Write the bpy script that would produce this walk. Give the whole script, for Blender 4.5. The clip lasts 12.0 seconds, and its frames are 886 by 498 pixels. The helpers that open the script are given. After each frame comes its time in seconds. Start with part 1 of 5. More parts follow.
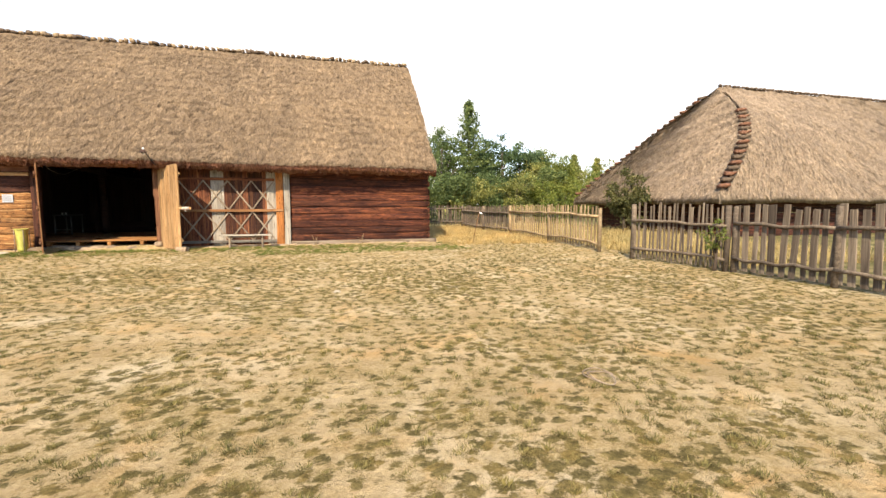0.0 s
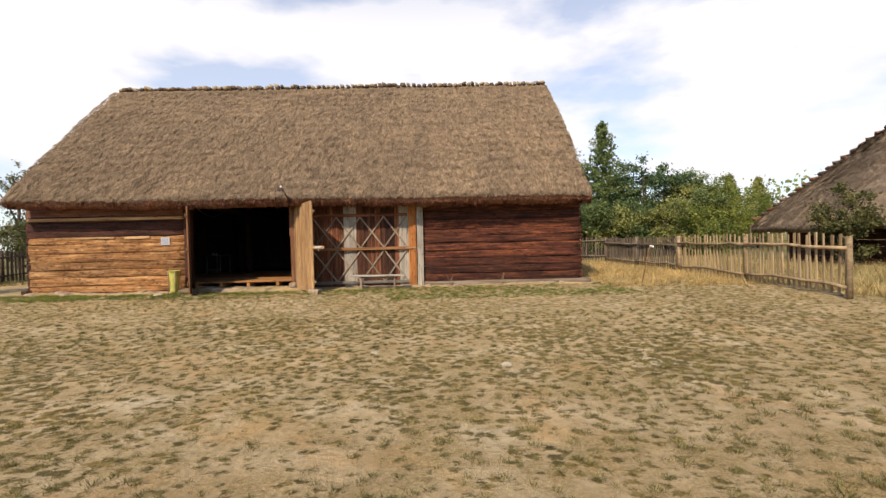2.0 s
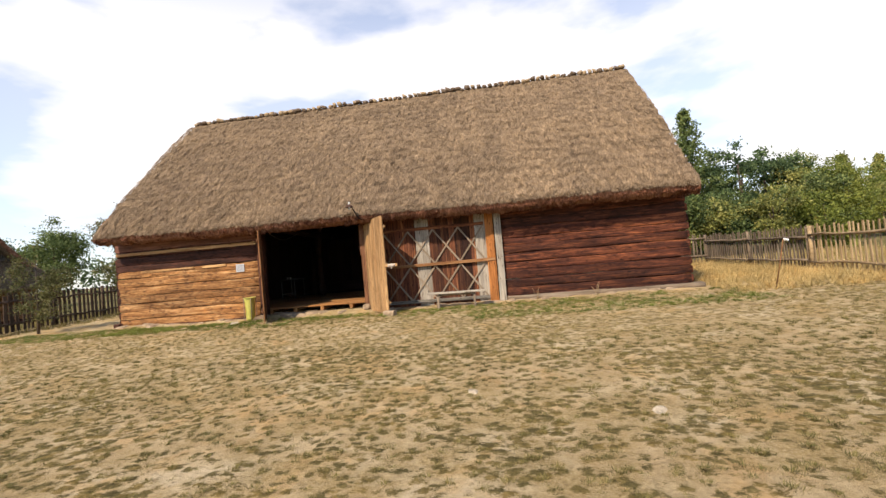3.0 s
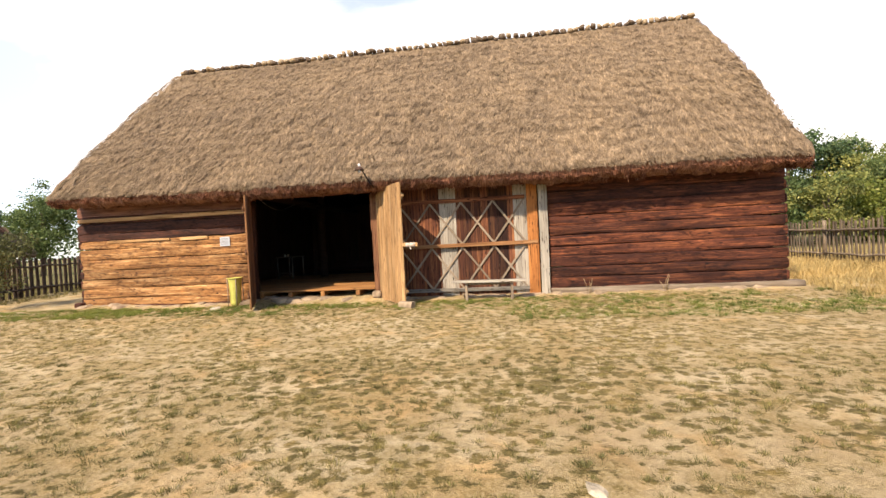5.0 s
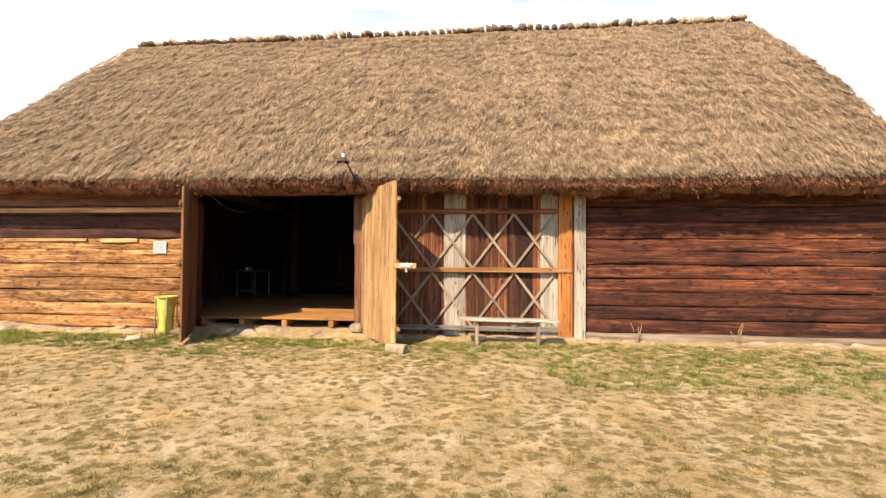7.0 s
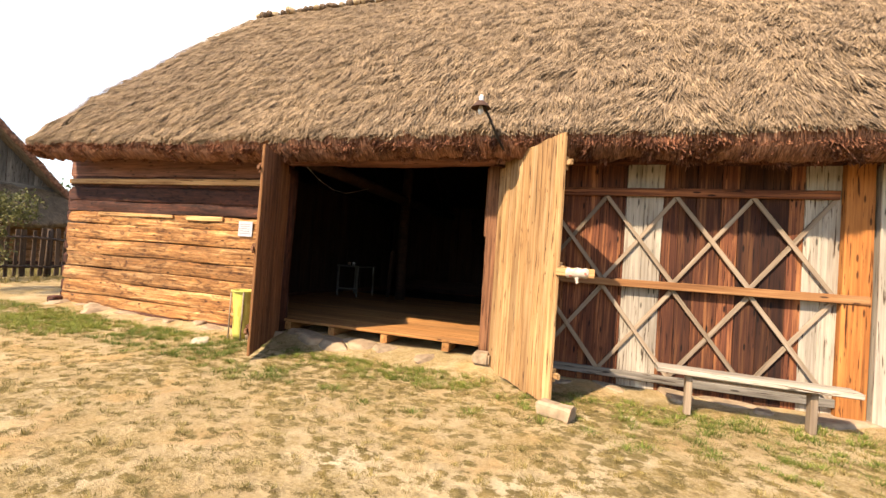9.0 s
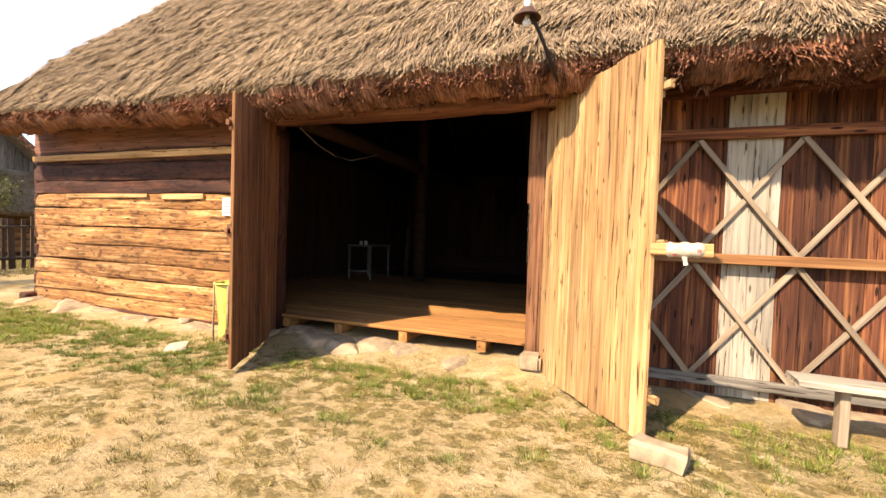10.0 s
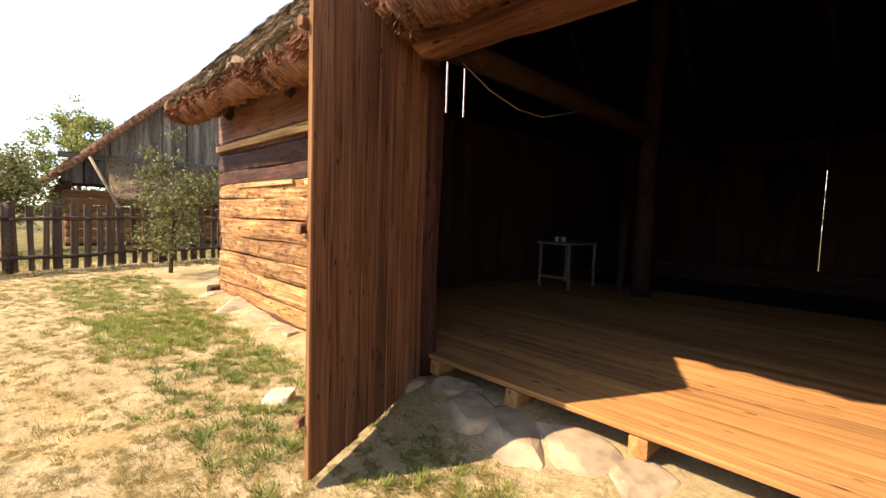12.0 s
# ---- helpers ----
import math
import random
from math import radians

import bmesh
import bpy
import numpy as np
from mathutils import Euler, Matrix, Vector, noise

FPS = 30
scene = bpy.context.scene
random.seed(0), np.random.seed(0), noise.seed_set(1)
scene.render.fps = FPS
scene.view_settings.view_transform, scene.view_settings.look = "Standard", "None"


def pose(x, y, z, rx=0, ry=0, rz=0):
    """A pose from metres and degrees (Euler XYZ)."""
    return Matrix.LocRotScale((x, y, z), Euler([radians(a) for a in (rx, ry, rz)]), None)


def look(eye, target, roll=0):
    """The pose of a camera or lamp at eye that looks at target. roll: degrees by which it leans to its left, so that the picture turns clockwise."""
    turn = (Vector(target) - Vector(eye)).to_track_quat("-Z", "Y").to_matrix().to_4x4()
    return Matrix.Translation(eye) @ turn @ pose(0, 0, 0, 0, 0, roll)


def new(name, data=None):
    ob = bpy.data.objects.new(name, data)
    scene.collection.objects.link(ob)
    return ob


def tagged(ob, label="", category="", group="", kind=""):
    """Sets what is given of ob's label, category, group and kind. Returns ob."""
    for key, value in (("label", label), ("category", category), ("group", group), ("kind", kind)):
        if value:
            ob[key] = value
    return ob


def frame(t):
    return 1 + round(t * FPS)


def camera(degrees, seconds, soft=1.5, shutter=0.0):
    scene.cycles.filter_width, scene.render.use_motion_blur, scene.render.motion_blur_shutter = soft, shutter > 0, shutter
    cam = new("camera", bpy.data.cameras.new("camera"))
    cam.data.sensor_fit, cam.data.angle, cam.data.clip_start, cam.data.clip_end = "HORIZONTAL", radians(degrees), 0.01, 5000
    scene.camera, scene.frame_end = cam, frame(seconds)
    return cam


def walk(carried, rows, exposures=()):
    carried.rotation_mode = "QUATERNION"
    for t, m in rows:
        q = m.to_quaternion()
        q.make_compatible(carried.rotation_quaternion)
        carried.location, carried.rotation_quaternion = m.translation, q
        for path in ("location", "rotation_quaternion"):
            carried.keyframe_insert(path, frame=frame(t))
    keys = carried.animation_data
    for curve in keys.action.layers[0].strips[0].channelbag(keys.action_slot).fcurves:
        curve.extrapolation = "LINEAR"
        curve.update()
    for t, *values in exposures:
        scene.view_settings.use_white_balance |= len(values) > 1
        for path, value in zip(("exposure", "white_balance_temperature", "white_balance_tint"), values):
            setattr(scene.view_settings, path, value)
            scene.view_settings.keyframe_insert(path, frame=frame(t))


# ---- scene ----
cam = camera(90.4, 12.0)
PATH = [
    (0, (6.275, -15.905, 1.318), (6.824, -13.992, 1.125), -0.1),
    (0.5, (6.206, -15.269, 1.299), (6.466, -13.291, 1.151), 0.1),
    (1, (6.063, -14.689, 1.323), (6.28, -12.701, 1.26), -0.7),
    (1.5, (5.928, -14.054, 1.352), (6.132, -12.065, 1.32), 0.9),
    (2, (5.715, -13.491, 1.368), (5.761, -11.492, 1.332), -1.4),
    (2.5, (5.504, -12.858, 1.347), (5.279, -10.871, 1.316), -0.1),
    (3, (5.29, -12.284, 1.352), (5.044, -10.299, 1.391), -5.0),
    (3.5, (5.12, -11.702, 1.345), (4.743, -9.74, 1.44), -2.5),
    (3.7, (5.037, -11.473, 1.351), (4.587, -9.525, 1.404), -1.9),
    (5.3, (4.331, -9.708, 1.347), (4.079, -7.724, 1.302), -3.0),
    (5.5, (4.286, -9.485, 1.336), (3.98, -7.509, 1.365), -2.8),
    (6, (4.094, -8.895, 1.393), (3.835, -6.913, 1.455), 1.0),
    (6.5, (3.934, -8.3, 1.364), (3.917, -6.3, 1.397), 0.7),
    (7, (3.718, -7.741, 1.377), (3.53, -5.75, 1.423), 0.3),
    (7.5, (3.514, -7.147, 1.414), (3.081, -5.195, 1.42), -0.3),
    (7.7, (3.487, -6.898, 1.423), (2.956, -4.97, 1.455), 0.9),
    (9.3, (2.498, -5.042, 1.288), (1.848, -3.152, 1.340), 4.0),
    (9.5, (2.404, -4.824, 1.306), (1.883, -2.894, 1.237), 2.9),
    (10, (2.127, -4.232, 1.321), (1.416, -2.364, 1.252), 1.9),
    (10.5, (1.773, -3.713, 1.306), (1.136, -1.820, 1.196), 1.3),
    (11, (1.477, -3.184, 1.366), (0.459, -1.465, 1.281), 1.6),
    (11.5, (1.152, -2.743, 1.335), (-0.159, -1.237, 1.223), 0.7),
    (12, (0.933, -2.258, 1.359), (-0.501, -0.871, 1.217), 1.9),
]
walk(cam, [(t, look(eye, target, roll)) for t, eye, target, roll in PATH],
     [(0, 1.02, 6600, 11), (0.5, 0.86, 6500, 11), (1, 0.54, 6400, 14), (2, 0.30, 6400, 14), (2.5, 0.28, 6400, 14), (3, 0.50, 6450, 14), (3.6, 0.58, 6450, 14), (5.4, 1.00, 6750, 14), (6.5, 1.12, 6950, 15), (7.6, 1.10, 7050, 16), (9.4, 1.41, 7150, 16), (10.5, 1.58, 7100, 16), (11.2, 1.62, 7050, 15), (12, 1.60, 7050, 15)])
# ---- world and sun ----
world = bpy.data.worlds.new("world")
scene.world = world
world.use_nodes = True
wn, wl = world.node_tree.nodes, world.node_tree.links
wn.clear()
SUN = Vector((-1.0, -2.11, 2.15)).normalized()
sky = wn.new("ShaderNodeTexSky")
sky.sky_type, sky.sun_disc = "NISHITA", False
sky.sun_elevation, sky.sun_rotation = math.asin(SUN.z), math.atan2(SUN.x, SUN.y)
sky.air_density, sky.dust_density, sky.ozone_density = 1.0, 0.6, 1.5
wc = wn.new("ShaderNodeTexCoord")
wm = wn.new("ShaderNodeMapping")
wm.inputs["Scale"].default_value = (1.6, 1.6, 4.2)
wm.inputs["Location"].default_value = (2.3, 0.4, 0.2)
cl = wn.new("ShaderNodeTexNoise")
cl.inputs["Scale"].default_value, cl.inputs["Detail"].default_value = 1.5, 7.0
cl.inputs["Roughness"].default_value = 0.5
cr = wn.new("ShaderNodeValToRGB")
cr.color_ramp.elements[0].position, cr.color_ramp.elements[1].position = 0.42, 0.52
cr.color_ramp.elements[0].color = (0.45, 0.45, 0.45, 1)
cmix = wn.new("ShaderNodeMix")
cmix.data_type = "RGBA"
cmix.inputs["B"].default_value = (10.8, 10.6, 10.4, 1)
gain = wn.new("ShaderNodeMix")
gain.data_type, gain.blend_type = "RGBA", "MULTIPLY"
gain.inputs["Factor"].default_value = 1.0
gain.inputs["B"].default_value = (1.65, 1.82, 1.95, 1)
bg = wn.new("ShaderNodeBackground")
bg.inputs["Strength"].default_value = 0.08
wo = wn.new("ShaderNodeOutputWorld")
wl.new(wc.outputs["Generated"], wm.inputs["Vector"])
wl.new(wm.outputs["Vector"], cl.inputs["Vector"])
wl.new(cl.outputs["Fac"], cr.inputs["Fac"])
sep = wn.new("ShaderNodeSeparateXYZ")
wl.new(wc.outputs["Generated"], sep.inputs["Vector"])
# cloud cover cut overhead, mostly above the view, to lower the fill light
thin = wn.new("ShaderNodeMapRange")
thin.inputs["From Min"].default_value, thin.inputs["From Max"].default_value = 0.42, 0.66
thin.inputs["To Min"].default_value, thin.inputs["To Max"].default_value = 1.0, 0.08
wl.new(sep.outputs["Z"], thin.inputs["Value"])
cover = wn.new("ShaderNodeMath")
cover.operation = "MULTIPLY"
wl.new(cr.outputs["Color"], cover.inputs[0])
wl.new(thin.outputs["Result"], cover.inputs[1])
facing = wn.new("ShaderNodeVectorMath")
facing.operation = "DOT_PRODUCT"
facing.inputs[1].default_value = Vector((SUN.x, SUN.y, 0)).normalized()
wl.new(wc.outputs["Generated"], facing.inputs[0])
clear = wn.new("ShaderNodeMapRange")  # clouds thinned on the unseen sun side to lower the fill light
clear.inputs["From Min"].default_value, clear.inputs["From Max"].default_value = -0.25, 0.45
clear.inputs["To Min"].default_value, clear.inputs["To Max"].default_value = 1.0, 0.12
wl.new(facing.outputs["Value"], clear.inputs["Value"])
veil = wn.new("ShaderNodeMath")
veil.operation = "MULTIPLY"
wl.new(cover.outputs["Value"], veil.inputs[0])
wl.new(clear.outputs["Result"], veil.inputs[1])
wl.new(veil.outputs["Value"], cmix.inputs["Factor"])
wl.new(sky.outputs["Color"], gain.inputs["A"])
wl.new(gain.outputs["Result"], cmix.inputs["A"])
wl.new(cmix.outputs["Result"], bg.inputs["Color"])
wl.new(bg.outputs["Background"], wo.inputs["Surface"])
sun = new("sun", bpy.data.lights.new("sun", "SUN"))
sun.data.energy, sun.data.angle, sun.data.color = 5.0, radians(0.6), (1.0, 0.87, 0.67)
sun.matrix_world = look(SUN * 60, (0, 0, 0))


# ---- materials ----
def mat(name, rough=0.85):
    m = bpy.data.materials.new(name)
    m.use_nodes = True
    n, k = m.node_tree.nodes, m.node_tree.links
    b = n["Principled BSDF"]
    b.inputs["Roughness"].default_value = rough
    b.inputs["Specular IOR Level"].default_value = 0.25
    return m, n, k, b


def ramp(n, k, src, stops):
    r = n.new("ShaderNodeValToRGB")
    e = r.color_ramp.elements
    while len(e) < len(stops):
        e.new(0.5)
    for i, (p, c) in enumerate(stops):
        e[i].position, e[i].color = p, (*c, 1)
    k.new(src, r.inputs["Fac"])
    return r.outputs["Color"]


def noise_tex(n, k, vec, scale, detail=4.0, rough=0.55, dist=0.0):
    t = n.new("ShaderNodeTexNoise")
    t.inputs["Scale"].default_value, t.inputs["Detail"].default_value = scale, detail
    t.inputs["Roughness"].default_value, t.inputs["Distortion"].default_value = rough, dist
    if vec:
        k.new(vec, t.inputs["Vector"])
    return t.outputs["Fac"]


def mapped(n, k, scale, shift=None, source="Object"):
    c = n.new("ShaderNodeTexCoord")
    mp = n.new("ShaderNodeMapping")
    mp.inputs["Scale"].default_value = scale
    k.new(c.outputs[source], mp.inputs["Vector"])
    if shift:
        k.new(shift, mp.inputs["Location"])
    return mp.outputs["Vector"]


def mix(n, k, fac, a, b, blend="MIX"):
    m = n.new("ShaderNodeMix")
    m.data_type, m.blend_type = "RGBA", blend
    for sock, v in (("Factor", fac), ("A", a), ("B", b)):
        if isinstance(v, (int, float)):
            m.inputs[sock].default_value = v
        elif isinstance(v, tuple):
            m.inputs[sock].default_value = (*v, 1)
        else:
            k.new(v, m.inputs[sock])
    return m.outputs["Result"]


def bump(n, k, b, h, strength=0.4, dist=0.01):
    u = n.new("ShaderNodeBump")
    u.inputs["Strength"].default_value, u.inputs["Distance"].default_value = strength, dist
    k.new(h, u.inputs["Height"])
    k.new(u.outputs["Normal"], b.inputs["Normal"])


def rand_shift(n, k):
    o = n.new("ShaderNodeObjectInfo")
    v = n.new("ShaderNodeVectorMath")
    v.operation = "SCALE"
    v.inputs[0].default_value = (37.0, 53.0, 71.0)
    k.new(o.outputs["Random"], v.inputs["Scale"])
    return o.outputs["Random"], v.outputs["Vector"]


def wood(name, dark, mid, light, knots=(3.4, 14.0, 0.10, 0.17), var=0.35, rough=0.85, depth=0.006, hewn=False, cracks=False):
    """Sawn or hewn timber: the grain runs along the piece's own x."""
    m, n, k, b = mat(name, rough)
    rnd, shift = rand_shift(n, k)
    grain = noise_tex(n, k, mapped(n, k, (1.3, 42, 42), shift), 1.0, 5.0, 0.6, 0.4)
    rings = noise_tex(n, k, mapped(n, k, (0.5, 9, 9), shift), 1.0, 3.0, 0.5, 1.2)
    both = n.new("ShaderNodeMath")
    both.operation = "MULTIPLY_ADD"
    both.inputs[1].default_value = 0.55
    k.new(grain, both.inputs[0])
    h = n.new("ShaderNodeMath")
    h.operation = "MULTIPLY"
    h.inputs[1].default_value = 0.45
    k.new(rings, h.inputs[0])
    k.new(h.outputs[0], both.inputs[2])
    col = ramp(n, k, both.outputs[0], [(0.33, dark), (0.5, mid), (0.66, light)])
    if knots:
        vo = n.new("ShaderNodeTexVoronoi")
        vo.inputs["Scale"].default_value = 1.0
        k.new(mapped(n, k, (knots[0], knots[1], knots[1]), shift), vo.inputs["Vector"])
        kn = ramp(n, k, vo.outputs["Distance"], [(knots[2], (1, 1, 1)), (knots[3], (0, 0, 0))])
        col = mix(n, k, kn, col, tuple(c * 0.42 for c in dark))
    stain = ramp(n, k, noise_tex(n, k, mapped(n, k, (0.8, 2.2, 2.2), shift), 1.0, 4.0), [(0.35, (0.62, 0.6, 0.58)), (0.65, (1.12, 1.1, 1.06))])
    col = mix(n, k, 0.8, col, stain, "MULTIPLY")
    tone = ramp(n, k, rnd, [(0.0, (1 - var, 1 - var, 1 - var)), (1.0, (1 + var * 0.6, 1 + var * 0.6, 1 + var * 0.55))])
    col = mix(n, k, 1.0, col, tone, "MULTIPLY")
    height = both.outputs[0]
    if cracks:
        line = noise_tex(n, k, mapped(n, k, (3.0, 50, 50), shift), 1.0, 3.0, 0.55, 0.3)
        col = mix(n, k, 1.0, col, ramp(n, k, line, [(0.335, (0.2, 0.14, 0.11)), (0.40, (1, 1, 1))]), "MULTIPLY")
        height = mix(n, k, 0.6, height, line)
    if hewn:
        # dents darkened and raised faces lightened: relief shading put into the colour
        chop = noise_tex(n, k, mapped(n, k, (4.5, 13, 13), shift), 1.0, 3.0, 0.6, 1.0)
        col = mix(n, k, 0.9, col, ramp(n, k, chop, [(0.36, (0.36, 0.29, 0.25)), (0.46, (0.95, 0.93, 0.9)), (0.58, (1.05, 1.03, 1.0)), (0.68, (1.6, 1.5, 1.38))]), "MULTIPLY")
        height = mix(n, k, 0.6, height, chop)
    k.new(col, b.inputs["Base Color"])
    bump(n, k, b, height, 0.8, depth)
    return m


LOG_ORANGE = wood("log_honey", (0.0949, 0.0378, 0.0135), (0.27, 0.128, 0.0445), (0.472, 0.29, 0.138), knots=(2.6, 7.5, 0.07, 0.12), var=0.42, depth=0.045, hewn=True)
LOG_RED = wood("log_redbrown", (0.0215, 0.00788, 0.00574), (0.0788, 0.0229, 0.0115), (0.265, 0.0897, 0.0359), knots=(2.2, 7.0, 0.07, 0.12), depth=0.04, var=0.5, hewn=True)
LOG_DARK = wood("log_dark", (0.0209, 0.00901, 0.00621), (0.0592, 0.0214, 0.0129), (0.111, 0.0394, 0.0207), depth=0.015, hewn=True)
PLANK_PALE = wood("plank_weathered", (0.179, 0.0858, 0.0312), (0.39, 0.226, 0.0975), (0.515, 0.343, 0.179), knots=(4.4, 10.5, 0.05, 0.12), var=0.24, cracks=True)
# darker copy of the door planks, the leaf's shaded side put into its colour
PLANK_SHADED = wood("plank_shaded_side", (0.0472, 0.0182, 0.00896), (0.183, 0.0804, 0.0383), (0.272, 0.139, 0.0726), knots=(4.4, 10.5, 0.05, 0.12), var=0.34, cracks=True)
PLANK_RED = wood("plank_redbrown", (0.0295, 0.0101, 0.00674), (0.106, 0.0354, 0.0168), (0.286, 0.118, 0.0463), var=0.68, cracks=True)
PLANK_WHITE = wood("plank_limewashed", (0.187, 0.156, 0.121), (0.351, 0.308, 0.25), (0.452, 0.406, 0.335), var=0.15, cracks=True)
POST_ORANGE = wood("post_orange", (0.17, 0.0583, 0.0144), (0.341, 0.13, 0.0341), (0.448, 0.197, 0.0583), var=0.1, cracks=True)
LATH = wood("lath_grey", (0.133, 0.0975, 0.0663), (0.242, 0.183, 0.129), (0.335, 0.269, 0.203), knots=False, var=0.2)
LINTEL = wood("lintel_brown", (0.0875, 0.0379, 0.0263), (0.218, 0.0991, 0.0659), (0.329, 0.16, 0.107), var=0.1, depth=0.015)
BAR_BROWN = wood("bar_brown", (0.107, 0.0419, 0.0153), (0.229, 0.107, 0.0419), (0.335, 0.183, 0.0842), var=0.2)
FLOOR_WOOD = wood("floor_board", (0.161, 0.0637, 0.0181), (0.322, 0.151, 0.0496), (0.416, 0.225, 0.0874), var=0.16)
# the gloom inside the barn is put into this near-black colour
INNER_SHADE_WOOD = wood("inner_board_dimmed", (0.014, 0.00651, 0.00435), (0.0336, 0.0163, 0.0109), (0.0543, 0.0283, 0.0185), var=0.3)
FENCE_GREY = wood("fence_grey", (0.0628, 0.0448, 0.0314), (0.148, 0.112, 0.0807), (0.26, 0.206, 0.148), knots=False, var=0.35)
FENCE_DARK = wood("fence_dark", (0.0316, 0.0211, 0.0147), (0.0788, 0.0527, 0.0369), (0.137, 0.0944, 0.0685), knots=False, var=0.35)
FENCE_PALE = wood("fence_pale", (0.172, 0.113, 0.0562), (0.335, 0.238, 0.133), (0.468, 0.355, 0.211), knots=False, var=0.3)
BOARD_GREY = wood("board_silver_grey", (0.0624, 0.0546, 0.0468), (0.148, 0.133, 0.113), (0.242, 0.218, 0.191), var=0.35, cracks=True)
BARK = wood("bark", (0.039, 0.0273, 0.0195), (0.0858, 0.0624, 0.0468), (0.14, 0.109, 0.078), knots=False, var=0.2)


def thatch(name, a, b_, c, per_island=False):
    m, n, k, b = mat(name, 0.95)
    b.inputs["Specular IOR Level"].default_value = 0.1
    big = noise_tex(n, k, mapped(n, k, (0.5, 0.5, 0.5)), 1.0, 5.0, 0.6)
    clump = noise_tex(n, k, mapped(n, k, (9, 4, 4)), 1.0, 5.0, 0.65, 0.6)
    fine = noise_tex(n, k, mapped(n, k, (85, 11, 11)), 1.0, 3.0, 0.6)
    col = ramp(n, k, fine, [(0.3, a), (0.5, b_), (0.68, c)])
    col = mix(n, k, 0.75, col, ramp(n, k, clump, [(0.34, (0.5, 0.48, 0.46)), (0.62, (1.15, 1.12, 1.06))]), "MULTIPLY")
    col = mix(n, k, 0.7, col, ramp(n, k, big, [(0.35, (0.82, 0.80, 0.80)), (0.65, (1.12, 1.08, 1.02))]), "MULTIPLY")
    if per_island:
        g = n.new("ShaderNodeNewGeometry")
        col = mix(n, k, 1.0, col, ramp(n, k, g.outputs["Random Per Island"], [(0.0, (0.6, 0.58, 0.56)), (0.6, (1.0, 1.0, 1.0)), (1.0, (1.3, 1.27, 1.18))]), "MULTIPLY")
    k.new(col, b.inputs["Base Color"])
    bump(n, k, b, fine, 0.8, 0.02)
    return m


# darker than STRAW, so shadow in the gaps between blades is in the colour
THATCH = thatch("thatch", (0.114, 0.0794, 0.0516), (0.196, 0.144, 0.0944), (0.283, 0.214, 0.144))
# near-black because the dimness under the roof is put into the colour
THATCH_UNDER = thatch("thatch_shaded_underside", (0.00858, 0.00601, 0.00429), (0.0193, 0.0129, 0.00858), (0.0322, 0.0215, 0.0146))
THATCH_BUTT = thatch("thatch_cut_ends", (0.0761, 0.0378, 0.025), (0.191, 0.0952, 0.0607), (0.343, 0.189, 0.122))
STRAW = thatch("thatch_straw", (0.138, 0.0979, 0.0641), (0.244, 0.179, 0.118), (0.352, 0.265, 0.18), True)
EAVE_STRAW = thatch("eave_straw", (0.0611, 0.0252, 0.0164), (0.184, 0.0788, 0.0473), (0.356, 0.174, 0.103), True)
STRAW_COTTAGE = thatch("cottage_straw", (0.172, 0.129, 0.0936), (0.296, 0.23, 0.168), (0.406, 0.324, 0.242), True)
THATCH_COTTAGE = thatch("thatch_cottage", (0.156, 0.117, 0.0819), (0.265, 0.207, 0.148), (0.367, 0.292, 0.215))


def foliage(name, a, b_, c):
    m, n, k, b = mat(name, 0.6)
    g = n.new("ShaderNodeNewGeometry")
    o = n.new("ShaderNodeObjectInfo")
    col = ramp(n, k, g.outputs["Random Per Island"], [(0.0, a), (0.55, b_), (1.0, c)])
    col = mix(n, k, 1.0, col, ramp(n, k, o.outputs["Random"], [(0.0, (0.8, 0.85, 0.8)), (1.0, (1.15, 1.1, 1.0))]), "MULTIPLY")
    big = noise_tex(n, k, mapped(n, k, (0.9, 0.9, 0.9)), 1.0, 3.0)
    col = mix(n, k, 0.8, col, ramp(n, k, big, [(0.35, (0.65, 0.7, 0.65)), (0.65, (1.2, 1.15, 1.0))]), "MULTIPLY")
    k.new(col, b.inputs["Base Color"])
    tr = n.new("ShaderNodeBsdfTranslucent")
    k.new(col, tr.inputs["Color"])
    ad = n.new("ShaderNodeMixShader")
    ad.inputs[0].default_value = 0.4
    k.new(b.outputs[0], ad.inputs[1])
    k.new(tr.outputs[0], ad.inputs[2])
    k.new(ad.outputs[0], n["Material Output"].inputs["Surface"])
    return m


LEAF_DARK = foliage("leaf_dark", (0.0406, 0.0669, 0.0345), (0.0913, 0.142, 0.0669), (0.183, 0.238, 0.112))
LEAF_DEEP = foliage("leaf_deep", (0.0547, 0.082, 0.0327), (0.131, 0.175, 0.0655), (0.252, 0.296, 0.114))
LEAF_MID = foliage("leaf_mid", (0.113, 0.133, 0.0404), (0.253, 0.266, 0.0842), (0.421, 0.392, 0.144))
LEAF_LIGHT = foliage("leaf_light", (0.0936, 0.117, 0.0234), (0.187, 0.218, 0.0468), (0.296, 0.312, 0.078))
LEAF_OLIVE = foliage("leaf_olive", (0.0546, 0.0585, 0.0234), (0.121, 0.121, 0.0484), (0.211, 0.195, 0.0858))
GRASS = foliage("grass_blade", (0.0959, 0.0838, 0.0275), (0.186, 0.157, 0.0549), (0.323, 0.257, 0.103))
GRASS_STRAW = foliage("grass_straw", (0.133, 0.105, 0.0351), (0.25, 0.195, 0.0741), (0.437, 0.347, 0.156))
GRASS_GREEN = foliage("grass_green", (0.078, 0.105, 0.0203), (0.156, 0.191, 0.0406), (0.281, 0.3, 0.078))
GRASS_DRY = foliage("grass_dry", (0.328, 0.234, 0.101), (0.484, 0.359, 0.168), (0.608, 0.484, 0.257))


